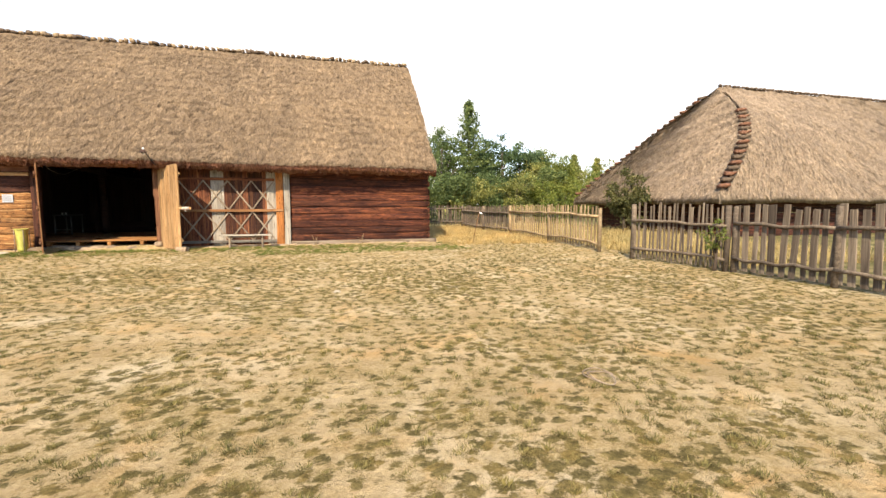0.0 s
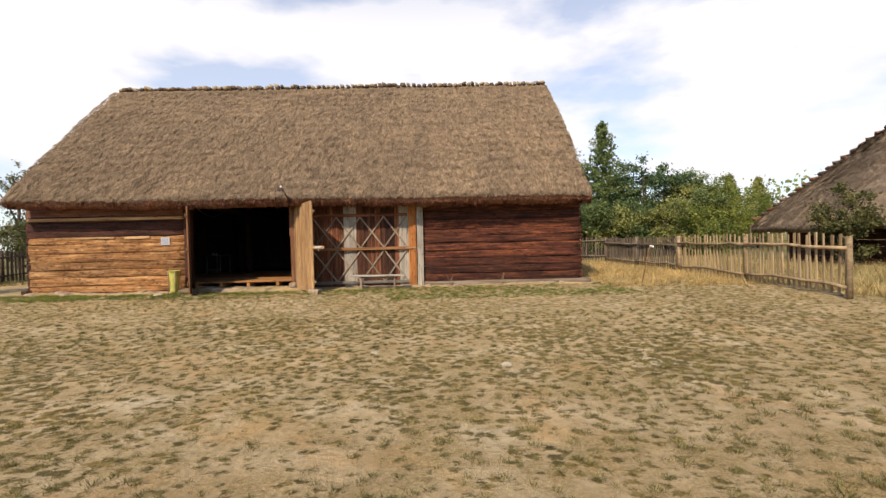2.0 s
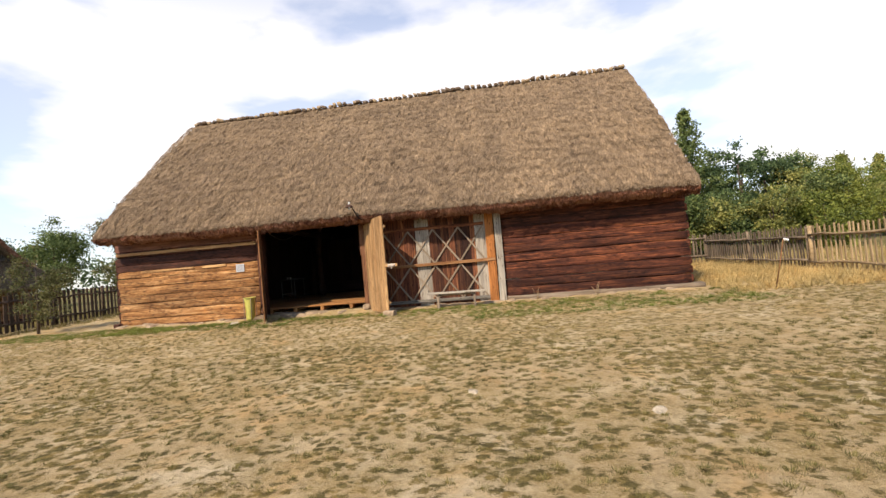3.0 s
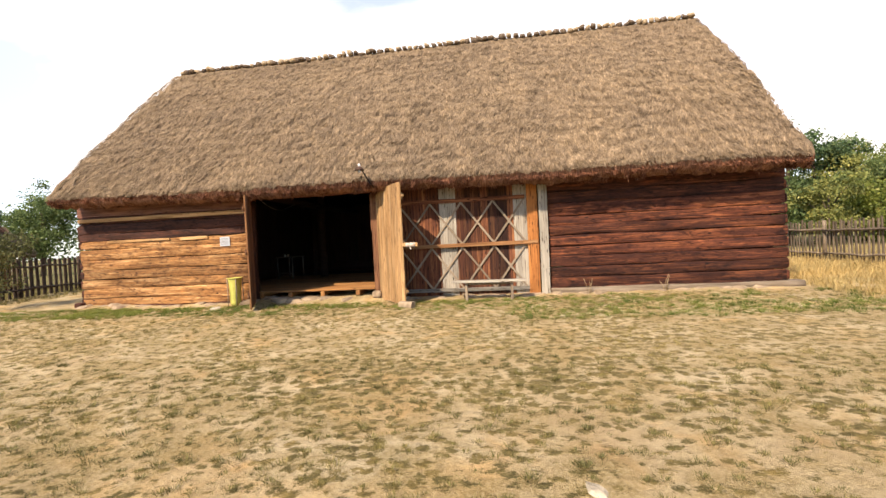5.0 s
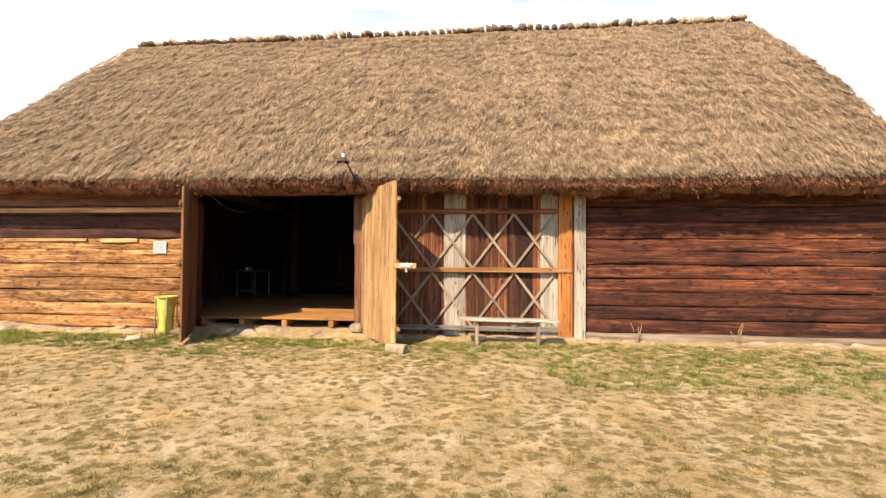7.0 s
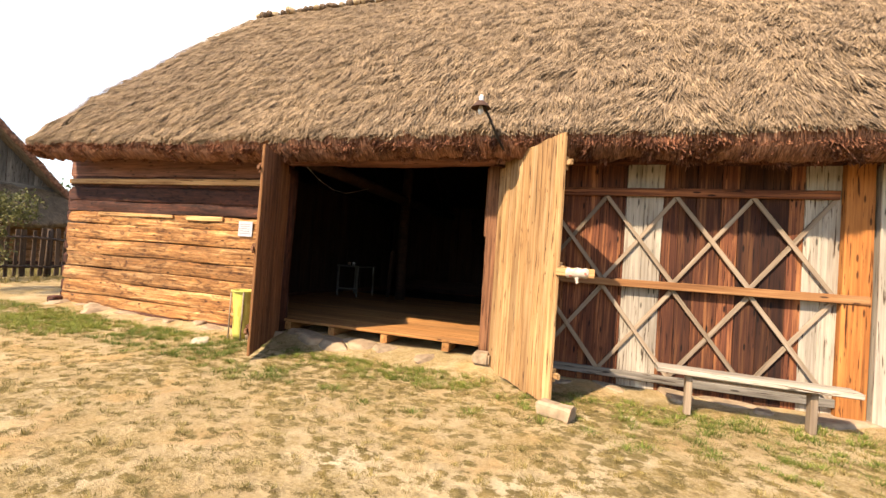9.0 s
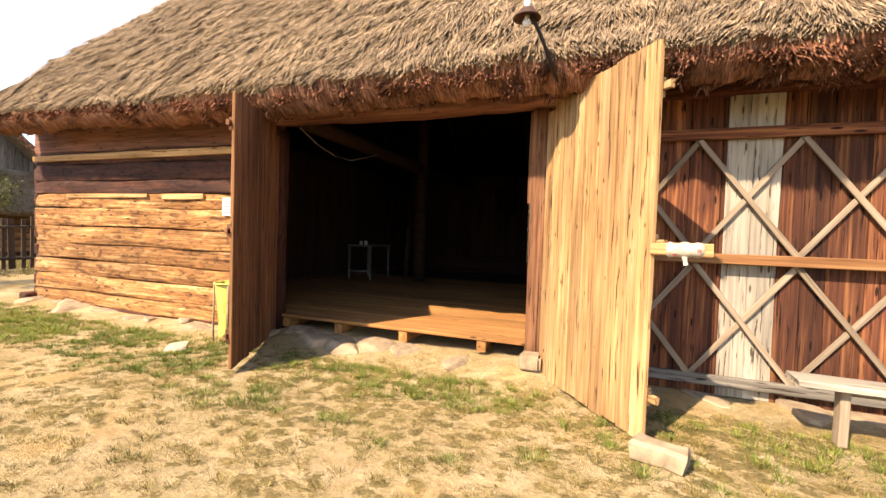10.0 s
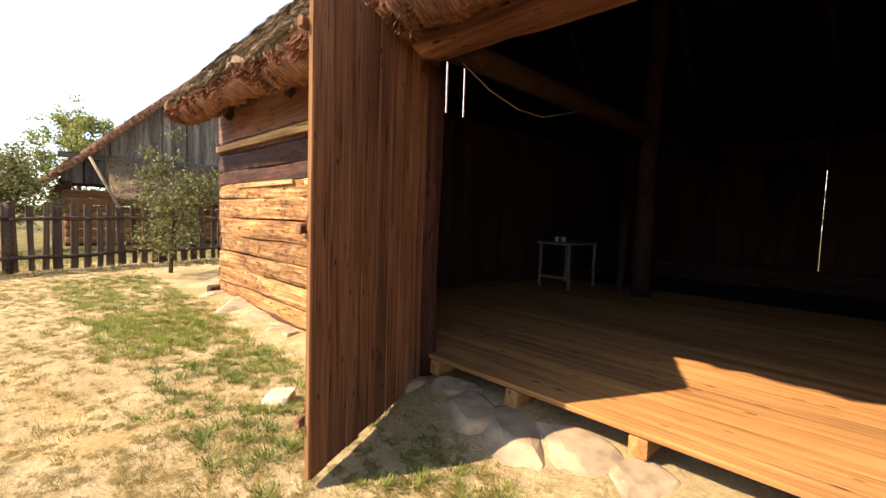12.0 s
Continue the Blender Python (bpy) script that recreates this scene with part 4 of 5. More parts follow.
def stone(x_, y_, s_, k_, label, group="", flat=1.0, rz=None, sink=0.03):
    ob = new("stone", stones[k_])
    ob.matrix_world = pose(x_, y_, gz(x_, y_) - sink * s_ * flat, r_.uniform(-6, 6), r_.uniform(-6, 6), r_.uniform(0, 360) if rz is None else rz) @ Matrix.Diagonal((s_, s_, s_ * flat, 1))
    tagged(ob, label, "stone", group)


x = XL + 0.1
while x < XR:
    stone(x, r_.uniform(-0.16, 0.04), r_.uniform(0.8, 2.1), r_.randrange(6), "pale field stone under the barn sill", "stones under the barn", r_.uniform(0.3, 0.6))
    x += r_.uniform(0.25, 0.8)
for x_, y_, s_, k_ in ((-1.12, 0.05, 1.2, 0), (-0.78, -0.08, 1.5, 3), (-0.36, -0.16, 1.1, 1), (-0.02, -0.17, 1.9, 4), (0.42, -0.2, 2.1, 5), (0.86, -0.16, 1.5, 2), (1.2, -0.2, 1.8, 0), (0.2, 0.25, 1.6, 1), (-0.5, 0.3, 1.5, 2)):
    stone(x_, y_, s_, k_, "flat sandy stone below the barn floor", "stones below the floor", 0.42, sink=0.19)
yard_stone = new("stone", rock_mesh(0.17, 0.12, 0.12, WHITE_STONE, 8))
yard_stone.matrix_world = pose(-2.05, -0.95, gz(-2.05, -0.95) + 0.01, 4, -6, 25)
tagged(yard_stone, "angular pale stone lying in the grass", "stone")
stones += [rock_mesh(0.16, 0.12, 0.13, WHITE_STONE, s_) for s_ in (21, 22)]
stone(6.57, -8.22, 0.62, 6, "small white stone in the yard", flat=0.9, sink=0.03)
stone(4.88, -7.48, 0.62, 7, "small white stone in the yard", flat=0.9, sink=0.03)
wedge = thing("door_stop", (2.44, -1.38, gz(2.4, -1.3) + 0.06), "rough pale stone that holds the door open", "stone", rz=-18)
part("block", board(0.29, 0.15, 0.13, STONE, 1, 0.014, 0.022, 4), wedge, pose(-0.14, 0, 0.0, 0, 3, 0))
st = thing("doorstep", (1.47, -0.10, gz(1.47, -0.1) + 0.06), "squared pale stone under the door post", "stone")
part("block", bevel_box(0.21, 0.2, 0.15, STONE, 0.025, 2), st)
sk = thing("stake", (11.55, -1.27, gz(11.5, -1.2) - 0.03), "thin leaning stake with a white insulator", "stake")
part("rod", pole_mesh([(0, 0, 0), (0.14, 0.02, 0.55), (0.28, 0.05, 1.12)], 0.012, BAR_BROWN, 6), sk)
part("insulator", bevel_box(0.12, 0.045, 0.055, WHITE, 0.015), sk, pose(0.34, 0.05, 1.1, 0, 15, 0), "white insulator")


loop = thing("wire_loop", (8.52, -12.84, gz(8.52, -12.84)), "thin pale wire loop lying on the grass", "wire")
part("wire", pole_mesh([(0.13 * math.cos(i * 0.45) * (1 - i * 0.018), 0.2 * math.sin(i * 0.45) * (1 - i * 0.018), 0.025 + 0.012 * math.sin(i)) for i in range(24)], 0.006, LATH, 5), loop)
bund = thing("straw_wreath", (-0.62, 7.84, 2.3), "dark dried bundle hanging on the back wall", "bundle")
part("wreath", stone_mesh(0.75, 0.25, 0.85, THATCH_UNDER, 6, 2), bund)
part("stem", pole_mesh([(0, 0, -0.3), (0.02, 0, -0.75)], 0.06, THATCH_UNDER, 7, 0.5), bund)


def dry_stalks(x_, seed):
    """A few thin dry stalks against the sill beam."""
    r = random.Random(seed)
    d = thing("dry_weed", (x_, -0.22, gz(x_, -0.22)), "dry straw-coloured weed stalks by the sill beam", "weed", "weeds by the wall")
    for i in range(4):
        a, h_ = r.uniform(-0.12, 0.12), r.uniform(0.2, 0.36)
        part("stalk", pole_mesh([(0.02 * i, 0, -0.02), (0.02 * i + a * 0.4, 0.01, h_ * 0.6), (0.02 * i + a, 0.0, h_)], 0.006, FENCE_PALE, 5, 0.6, seed + i), d)


dry_stalks(6.2, 1)
dry_stalks(7.75, 2)


# ---- fences ----
def fence(points, height, material, label, width=0.07, gap=0.085, rail=(0.32, 0.9), upright=0.0, seed=1, lean=0.03, rail_out=-1, low=0.06):
    r = random.Random(seed)
    f = thing("fence", (points[0][0], points[0][1], gz(*points[0])), label, "fence", "yard fences")
    o = Vector((points[0][0], points[0][1], gz(*points[0])))
    for i in range(len(points) - 1):
        a, b = Vector((*points[i], 0)), Vector((*points[i + 1], 0))
        d, L = (b - a).normalized(), (b - a).length
        n_ = Vector((d.y, -d.x, 0)) * rail_out
        for z_ in rail:
            zz = height * z_
            pts = []
            for q in range(7):
                p = a + d * (L * q / 6)
                pts.append(Vector((p.x, p.y, gz(p.x, p.y) + zz + r.uniform(-0.03, 0.03))) + n_ * 0.055 - o)
            part("rail", pole_mesh(pts, 0.04, material, 6, 0.85, seed + i), f)
        s = 0.06
        while s < L:
            p = a + d * s
            h_ = height * r.choice((0.95, 0.98, 1.0, 1.02))
            w_ = width * r.choice((0.8, 1.0, 1.2))
            part("picket", board(h_, w_, 0.028, material, 2, 0.006), f, axes(Vector((p.x, p.y, gz(p.x, p.y) + low)) - o, (d * r.uniform(-lean, lean) + Vector((0, 0, 1))), n_))
            s += w_ + gap * r.uniform(0.7, 1.4)
    for i, p in enumerate(points):
        part("post", pole_mesh([Vector((p[0], p[1], gz(*p) - 0.05)) - o, Vector((p[0] + 0.01, p[1], gz(*p) + height * 0.6)) - o, Vector((p[0], p[1], gz(*p) + height * 1.03)) - o], 0.066, material, 7, 0.9, seed + i), f)
    return f


fence([(14.55, -4.35), (14.6, -1.2), (14.6, 2.2)], 1.30, FENCE_PALE, "pale brown picket fence with wavy rails", 0.055, 0.1, seed=3, rail=(0.2, 0.82))
fence([(14.62, 2.35), (14.65, 5.6), (14.65, 9.0)], 1.28, FENCE_GREY, "grey-brown picket fence beside the barn corner", 0.06, 0.09, seed=23, rail=(0.22, 0.8))
fence([(14.65, 9.0), (11.5, 11.0), (8.0, 13.0)], 1.3, FENCE_GREY, "grey picket fence behind the barn", 0.06, 0.1, seed=4)
fence([(14.42, -6.0), (15.0, -8.3)], 1.42, FENCE_GREY, "weathered grey picket fence at the gateway", 0.05, 0.05, rail=(0.2, 0.72), seed=5, rail_out=1)
fence([(15.05, -8.45), (15.1, -10.4), (15.1, -12.8), (15.0, -15.5)], 1.40, FENCE_GREY, "fence of wide weathered grey planks", 0.12, 0.06, rail=(0.22, 0.76), seed=15, lean=0.05, rail_out=1)
fence([(-10.4, -4.6), (-10.7, -2.4), (-11.3, 0.2), (-11.9, 2.8), (-12.4, 5.4), (-12.9, 8.0), (-13.3, 11.0)], 1.32, FENCE_DARK, "dark picket fence of rough boards", 0.13, 0.09, rail=(0.22, 0.8), seed=6, low=0.02, rail_out=1)


# ---- the thatched cottage over the fence ----
def cottage():
    c = thing("cottage", (26.9, 3.0, -0.1), "low cottage with a hipped grey thatched roof", "house")
    o = Vector((26.9, 3.0, -0.1))
    ex0, ex1, ey0, ey1, ez = 21.6, 50.0, -2.1, 8.1, 1.72
    rx0, rx1, ry, rz_ = 26.9, 45.0, 3.0, 7.55

    grids = []

    def slab(corners, nu, nv, seed, hip=None):
        A, B, C, D = (np.array(q, float) for q in corners)
        u, v = np.meshgrid(np.linspace(0, 1, nu), np.linspace(0, 1, nv), indexing="ij")
        P = (A[None, None] * ((1 - u) * (1 - v))[..., None] + B * (u * (1 - v))[..., None] + C * (u * v)[..., None] + D * ((1 - u) * v)[..., None])
        nrm = np.cross(B - A, D - A)
        nrm /= np.linalg.norm(nrm)
        s = P[..., 0] + P[..., 1]
        P = P + nrm * (0.12 * (lattice(s * 2.5, v * 14, seed) - 0.5) + 0.1 * (lattice(s * 0.8, v * 4, seed + 1) - 0.5) + 0.16 * np.sin(np.pi * v))[..., None]
        if hip is not None:
            near = ((1 - u) if hip == 0 else u) ** 3
            P = P + np.array([0.55, -0.7, 0.25]) * (near * np.sin(np.pi * np.clip(v * 1.05, 0, 1)))[..., None]
        grids.append(P - np.array(o))
        low = P - np.array([0, 0, 0.32])
        V = np.concatenate([P.reshape(-1, 3), low.reshape(-1, 3)]) - np.array(o)
        n_ = nu * nv
        i = np.arange(n_).reshape(nu, nv)
        F = np.stack([i[:-1, :-1], i[1:, :-1], i[1:, 1:], i[:-1, 1:]], -1).reshape(-1, 4).tolist()
        F += (np.stack([i[:-1, :-1], i[:-1, 1:], i[1:, 1:], i[1:, :-1]], -1).reshape(-1, 4) + n_).tolist()
        for q in range(nu - 1):
            F.append([int(i[q, 0]), int(i[q, 0] + n_), int(i[q + 1, 0] + n_), int(i[q + 1, 0])])
        return mesh_of("slope", V, F, THATCH_COTTAGE, True)

    rf = part("roof", slab([(ex0, ey0, ez), (ex1, ey0, ez), (rx1, ry, rz_), (rx0, ry, rz_)], 110, 60, 41, 0), c, label="hipped grey thatched roof")
    part("roof_slope", slab([(ex0, ey1, ez), (ex0, ey0, ez), (rx0, ry, rz_), (rx0, ry, rz_)], 90, 60, 43, 1), rf)
    part("roof_slope", slab([(ex1, ey1, ez), (ex0, ey1, ez), (rx0, ry, rz_), (rx1, ry, rz_)], 40, 20, 45), rf)
    part("roof_slope", slab([(ex1, ey0, ez), (ex1, ey1, ez), (rx1, ry, rz_), (rx1, ry, rz_)], 20, 20, 47), rf)
    for q in range(2):
        v_, f_ = straw_over(grids[q], 34000 if q == 0 else 22000, 0.34, 0.016, 90 + q, 0.07)
        tagged(part("thatch_straw", mesh_of("thatch_straw", v_, f_, STRAW_COTTAGE), rf), kind="stuff")
    tufts = [stone_mesh(0.95, 0.34, 0.2, m_, s_, 2) for s_ in range(2) for m_ in (THATCH_BUTT, RIDGE_DARK)]
    for yy in (ey0, ey1):
        a, b = Vector((ex0, yy, ez)), Vector((rx0, ry, rz_))
        for i in range(17 if yy == ey0 else 24):
            q = 0.04 + i * 0.037
            p = a.lerp(b, q) - o
            if yy == ey0:
                p += Vector((0.55, -0.7, 0.25)) * math.sin(math.pi * min(1, q * 1.05))
            flat = Vector((b.x - a.x, b.y - a.y, 0)).normalized()
            ac = Vector((-flat.y, flat.x, 0))
            part("hip_step", tufts[(i * 3) % 4], rf, axes(p + Vector((0, 0, 0.14)), ac, Vector((0, 0, 1)) - flat * 0.1) @ Matrix.Diagonal((0.62 if yy == ey0 else 0.4, 1.5, 1.05 if yy == ey0 else 0.9, 1)))
    x = rx0
    while x < rx1:
        part("ridge_saddle", bundles[4 + int(x * 7) % 4], rf, pose(x - o.x, 0, rz_ - o.z + 0.06, 0, 0, 7 * math.sin(x * 9)))
        x += 0.3
    part("roof_patch", stone_mesh(1.6, 0.7, 0.2, RIDGE_DARK, 9, 2), rf, axes(Vector((33.2, 0.2, 4.55)) - o, (1, 0, 0), (0, -0.75, 0.7)))
    for nm, a, b in (("front_wall", (ex0 + 1.2, ey0 + 0.9), (ex1 - 1, ey0 + 0.9)), ("end_wall", (ex0 + 1.2, ey1 - 0.9), (ex0 + 1.2, ey0 + 0.9))):
        d = Vector((b[0] - a[0], b[1] - a[1], 0))
        w = part(nm, board(d.length, 0.25, 0.3, LOG_DARK, 1), c, axes(Vector((a[0], a[1], 0.0)) - o, d, (0, 0, 1)))
        for i in range(8):
            part("log", log_mesh(d.length, 0.23, 0.2, LOG_DARK if i % 3 else LOG_RED, 200 + i), w, w.matrix_basis.inverted() @ axes(Vector((a[0], a[1], 0.2 + i * 0.235)) - o, d, (0, 0, 1)))


cottage()


# ---- the weathered farm building beyond the dark fence ----
def farm_house():
    h = thing("farm_building", (-18.0, 2.8, 0.0), "old grey boarded building with thatched skirt roof", "house")
    apex, half, ez = 6.4, 4.4, 2.2
    w = part("gable", board(2 * half - 0.6, 0.2, 0.16, BOARD_GREY, 1), h, axes((0.05, -half + 0.3, 3.0), (0, 1, 0), (1, 0, 0)), "silver-grey upright boards")
    y = -half + 0.5
    inv = w.matrix_basis.inverted()
    while y < half - 0.5:
        ww = rng.choice((0.2, 0.24, 0.28))
        hi = apex - 0.35 - abs(y) * 0.94 - 2.1
        if hi > 0.1:
            part("board", board(round(hi * 6) / 6 + 0.22, ww, 0.03, BOARD_GREY, 2, 0.004), w, inv @ axes((0, y, 2.1), (0, 0, 1), (1, 0, 0)))
        y += ww + 0.008
    # dark sheet added behind the gable boards to block sky showing through
    tri = [(-0.06, -half + 0.3, 2.0), (-0.06, half - 0.3, 2.0), (-0.06, half - 0.3, 2.2), (-0.06, 0, apex - 0.15), (-0.06, -half + 0.3, 2.2)]
    V = tri + [(q[0] - 0.08, q[1], q[2]) for q in tri]
    F = [(0, 1, 2, 3, 4), (9, 8, 7, 6, 5)] + [(q, q + 5, (q + 1) % 5 + 5, (q + 1) % 5) for q in range(5)]
    part("inner_lining", mesh_of("backing", V, F, LOG_DARK), h)
    for sgn in (-1, 1):
        nu, nv = 24, 46
        u, v = np.meshgrid(np.linspace(0, 1, nu), np.linspace(0, 1, nv), indexing="ij")
        X, Y = 0.55 - 9.0 * u, sgn * (half + 0.25) * (1 - v)
        Z = ez - 0.15 + (apex + 0.2 - ez) * v + 0.1 * (lattice(X * 2, v * 14, 51) - 0.5)
        V = np.concatenate([np.stack([X, Y, Z], -1).reshape(-1, 3), np.stack([X, Y, Z - 0.3], -1).reshape(-1, 3)])
        i, n_ = np.arange(nu * nv).reshape(nu, nv), nu * nv
        F = np.stack([i[:-1, :-1], i[1:, :-1], i[1:, 1:], i[:-1, 1:]], -1).reshape(-1, 4).tolist()
        F += (np.stack([i[:-1, :-1], i[:-1, 1:], i[1:, 1:], i[1:, :-1]], -1).reshape(-1, 4) + n_).tolist()
        for q in range(nv - 1):
            F.append([int(i[0, q]), int(i[0, q + 1]), int(i[0, q + 1] + n_), int(i[0, q] + n_)])
        for q in range(nu - 1):
            F.append([int(i[q, 0]), int(i[q, 0] + n_), int(i[q + 1, 0] + n_), int(i[q + 1, 0])])
        me_ = mesh_of("roof", V, F, THATCH, True)
        me_.materials.append(THATCH_BUTT)
        first = 2 * (nu - 1) * (nv - 1)
        for q in range(first, len(F)):
            me_.polygons[q].material_index = 1
        rf_ = part("roof", me_, h)
        v_, f_ = straw_over(np.stack([X, Y, Z], -1), 9000, 0.35, 0.016, 98, 0.07)
        tagged(part("thatch_straw", mesh_of("thatch_straw", v_, f_, STRAW), rf_), kind="stuff")
    # skirt roof below the gable
    nu, nv = 60, 22
    u, v = np.meshgrid(np.linspace(0, 1, nu), np.linspace(0, 1, nv), indexing="ij")
    Y, X = -half + 1.5 + (2 * half - 1.7) * u, 1.75 - 1.75 * v
    Z = 1.72 + 1.3 * v + 0.14 * (lattice(Y * 3, v * 7, 53) - 0.5)
    V = np.concatenate([np.stack([X, Y, Z], -1).reshape(-1, 3), np.stack([X, Y, Z - 0.22], -1).reshape(-1, 3)])
    i, n_ = np.arange(nu * nv).reshape(nu, nv), nu * nv
    F = np.stack([i[:-1, :-1], i[1:, :-1], i[1:, 1:], i[:-1, 1:]], -1).reshape(-1, 4).tolist()
    F += (np.stack([i[:-1, :-1], i[:-1, 1:], i[1:, 1:], i[1:, :-1]], -1).reshape(-1, 4) + n_).tolist()
    for q in range(nu - 1):
        F.append([int(i[q, 0]), int(i[q, 0] + n_), int(i[q + 1, 0] + n_), int(i[q + 1, 0])])
    sk_ = part("skirt_roof", mesh_of("skirt", V, F, THATCH, True), h, label="mossy thatched skirt roof")
    v_, f_ = straw_over(np.stack([X, Y, Z], -1), 9000, 0.3, 0.014, 97, 0.07)
    tagged(part("thatch_straw", mesh_of("thatch_straw", v_, f_, STRAW), sk_), kind="stuff")
    lw = part("log_wall", board(2 * half - 0.8, 0.2, 0.2, LOG_DARK, 1), h, axes((0.55, -half + 0.4, 0.1), (0, 1, 0), (1, 0, 0)))
    for q in range(7):
        part("log", log_mesh(2 * half - 0.8, 0.24, 0.2, BAR_BROWN, 300 + q), lw, lw.matrix_basis.inverted() @ axes((0.55, half - 0.4, 0.25 + q * 0.25), (0, -1, 0), (0, 0, 1)))
    for sgn in (-1, 1):
        part("side_wall", board(8.5, 2.1, 0.2, LOG_DARK, 1, 0.01), h, axes((0.3, sgn * (half - 0.5), 1.1), (-1, 0, 0), (0, -sgn, 0)))
    part("pole", pole_mesh([(1.95, -half + 1.9, 0.75), (1.7, -half + 0.95, 2.85)], 0.04, LATH, 7), h, label="pale leaning prop")


farm_house()


# ---- trees ----
def leaf_cloud(centres, spread, per, size, material, seed, droop=0.0):
    g = np.random.default_rng(seed)
    c = np.repeat(np.array(centres, float), per, axis=0)
    s = np.repeat(np.array(spread, float), per)
    n_ = len(c)
    p = c + g.normal(0, 1, (n_, 3)) * s[:, None] * np.array([1, 1, 0.75])
    a = g.normal(0, 1, (n_, 3))
    a[:, 2] -= droop
    a /= np.linalg.norm(a, axis=1)[:, None]
    b = np.cross(a, g.normal(0, 1, (n_, 3)))
    b /= np.linalg.norm(b, axis=1)[:, None]
    z = size * g.uniform(0.6, 1.3, n_)[:, None]
    V = np.empty((n_ * 4, 3))
    V[0::4], V[1::4], V[2::4], V[3::4] = p, p + a * z * 0.5 + b * z * 0.28, p + a * z, p + a * z * 0.5 - b * z * 0.28
    return mesh_of("leaves", V, np.arange(n_ * 4).reshape(n_, 4), material)


def broad_tree(at, height, radius, material, label, seed, size=0.16, per=75, clumps=85, bare=0.2, category="tree", trunk=None):
    r = random.Random(seed)
    t = thing("tree" if category == "tree" else category, (at[0], at[1], gz(at[0], at[1])), label, category, "trees and bushes")
    tr = trunk or height * 0.02 + 0.03
    top = Vector((r.uniform(-0.1, 0.1) * radius, r.uniform(-0.1, 0.1) * radius, height * 0.8))
    part("trunk", pole_mesh([(0, 0, -0.05), top * 0.3 + Vector((r.uniform(-1, 1) * tr, 0, 0)), top * 0.65, top], tr, BARK, 8, 0.25, seed), t)
    centres, spread = [], []
    lobes = [(r.uniform(0, 6.28), r.uniform(0.25, 0.8), r.uniform(bare + 0.1, 0.9), r.uniform(0.35, 0.6)) for _ in range(9)]
    for i, (a, q, zf, rad) in enumerate(lobes):
        lc = Vector((math.cos(a) * q * radius, math.sin(a) * q * radius, height * zf))
        if i < 6:
            st_ = top * max(0.15, min(0.8, zf - 0.25))
            part("limb", pole_mesh([st_, st_.lerp(lc, 0.55) + Vector((0, 0, 0.04 * height)), lc], tr * 0.4, BARK, 6, 0.35, seed + i), t)
        for _ in range(clumps // 9):
            d = Vector((r.gauss(0, 1), r.gauss(0, 1), r.gauss(0, 1))).normalized() * (rad * radius * r.uniform(0.5, 1.0))
            p = lc + Vector((d.x, d.y, d.z * 0.9))
            if p.z < height * bare:
                p.z = height * (bare + r.uniform(0, 0.15))
            centres.append(p[:])
            spread.append(radius * r.uniform(0.07, 0.15))
    centres.append((top.x, top.y, height * 0.97))
    spread.append(radius * 0.1)
    part("crown", leaf_cloud(centres, spread, per, size, material, seed), t)
    return t


def spruce(at, height, radius, material, label, seed, size=0.2, per=16):
    """Whorls of boughs of uneven length that thin out towards their tips, with gaps between."""
    r = random.Random(seed)
    t = thing("tree", (at[0], at[1], gz(at[0], at[1])), label, "tree", "trees and bushes")
    part("trunk", pole_mesh([(0, 0, -0.05), (0.03, 0, height * 0.5), (0, 0, height * 0.98)], height * 0.016, BARK, 8, 0.1), t)
    centres, spread = [], []
    z = height * 0.05
    while z < height * 0.97:
        f = 1 - z / height
        turn = r.uniform(0, 6.28)
        n_ = int(6 + 5 * f)
        for i in range(n_):
            a = turn + 6.28 * i / n_ + r.uniform(-0.3, 0.3)
            L = radius * f * r.choice((0.35, 0.65, 0.9, 1.05, 1.35)) + 0.1
            steps = max(3, int(L / 0.28))
            for q in range(steps):
                w = (q + 1) / steps
                centres.append((math.cos(a) * L * w, math.sin(a) * L * w, z + L * (0.22 * w * w - 0.1 * w) + r.uniform(-0.05, 0.05)))
                spread.append(0.07 + 0.10 * (1.0 - w) * min(1, L))
        z += height * 0.042 * (0.55 + f)
    for q in range(5):
        centres.append((0, 0, height * (0.94 + 0.015 * q)))
        spread.append(0.07)
    part("crown", leaf_cloud(centres, spread, per, size, material, seed, 0.4), t)


spruce((19.0, 20.4), 10.3, 4.3, LEAF_DEEP, "tall pointed spruce behind the fence", 1)
broad_tree((16.2, 19.5), 7.6, 2.3, LEAF_DEEP, "dense green tree behind the barn", 2)
broad_tree((14.0, 17.5), 6.0, 2.0, LEAF_DEEP, "green tree close behind the barn", 12)
broad_tree((21.6, 19.0), 7.3, 2.0, LEAF_DARK, "dark blue-green tree behind the fence", 3, size=0.2, per=95, bare=0.08)
broad_tree((23.7, 20.0), 6.9, 1.9, LEAF_DARK, "dark blue-green tree behind the fence", 13, size=0.2, per=95, bare=0.08)
broad_tree((26.5, 22.0), 6.6, 2.3, LEAF_LIGHT, "light yellow-green young tree", 4)
broad_tree((24.0, 16.5), 4.4, 1.7, LEAF_DEEP, "small green tree behind the fence", 5)
broad_tree((28.8, 21.0), 6.0, 1.9, LEAF_LIGHT, "light yellow-green young tree", 6)
broad_tree((31.5, 24.0), 5.6, 2.4, LEAF_MID, "leafy green tree behind the fence", 7)
broad_tree((35.5, 26.0), 5.8, 2.4, LEAF_LIGHT, "light yellow-green young tree", 8)
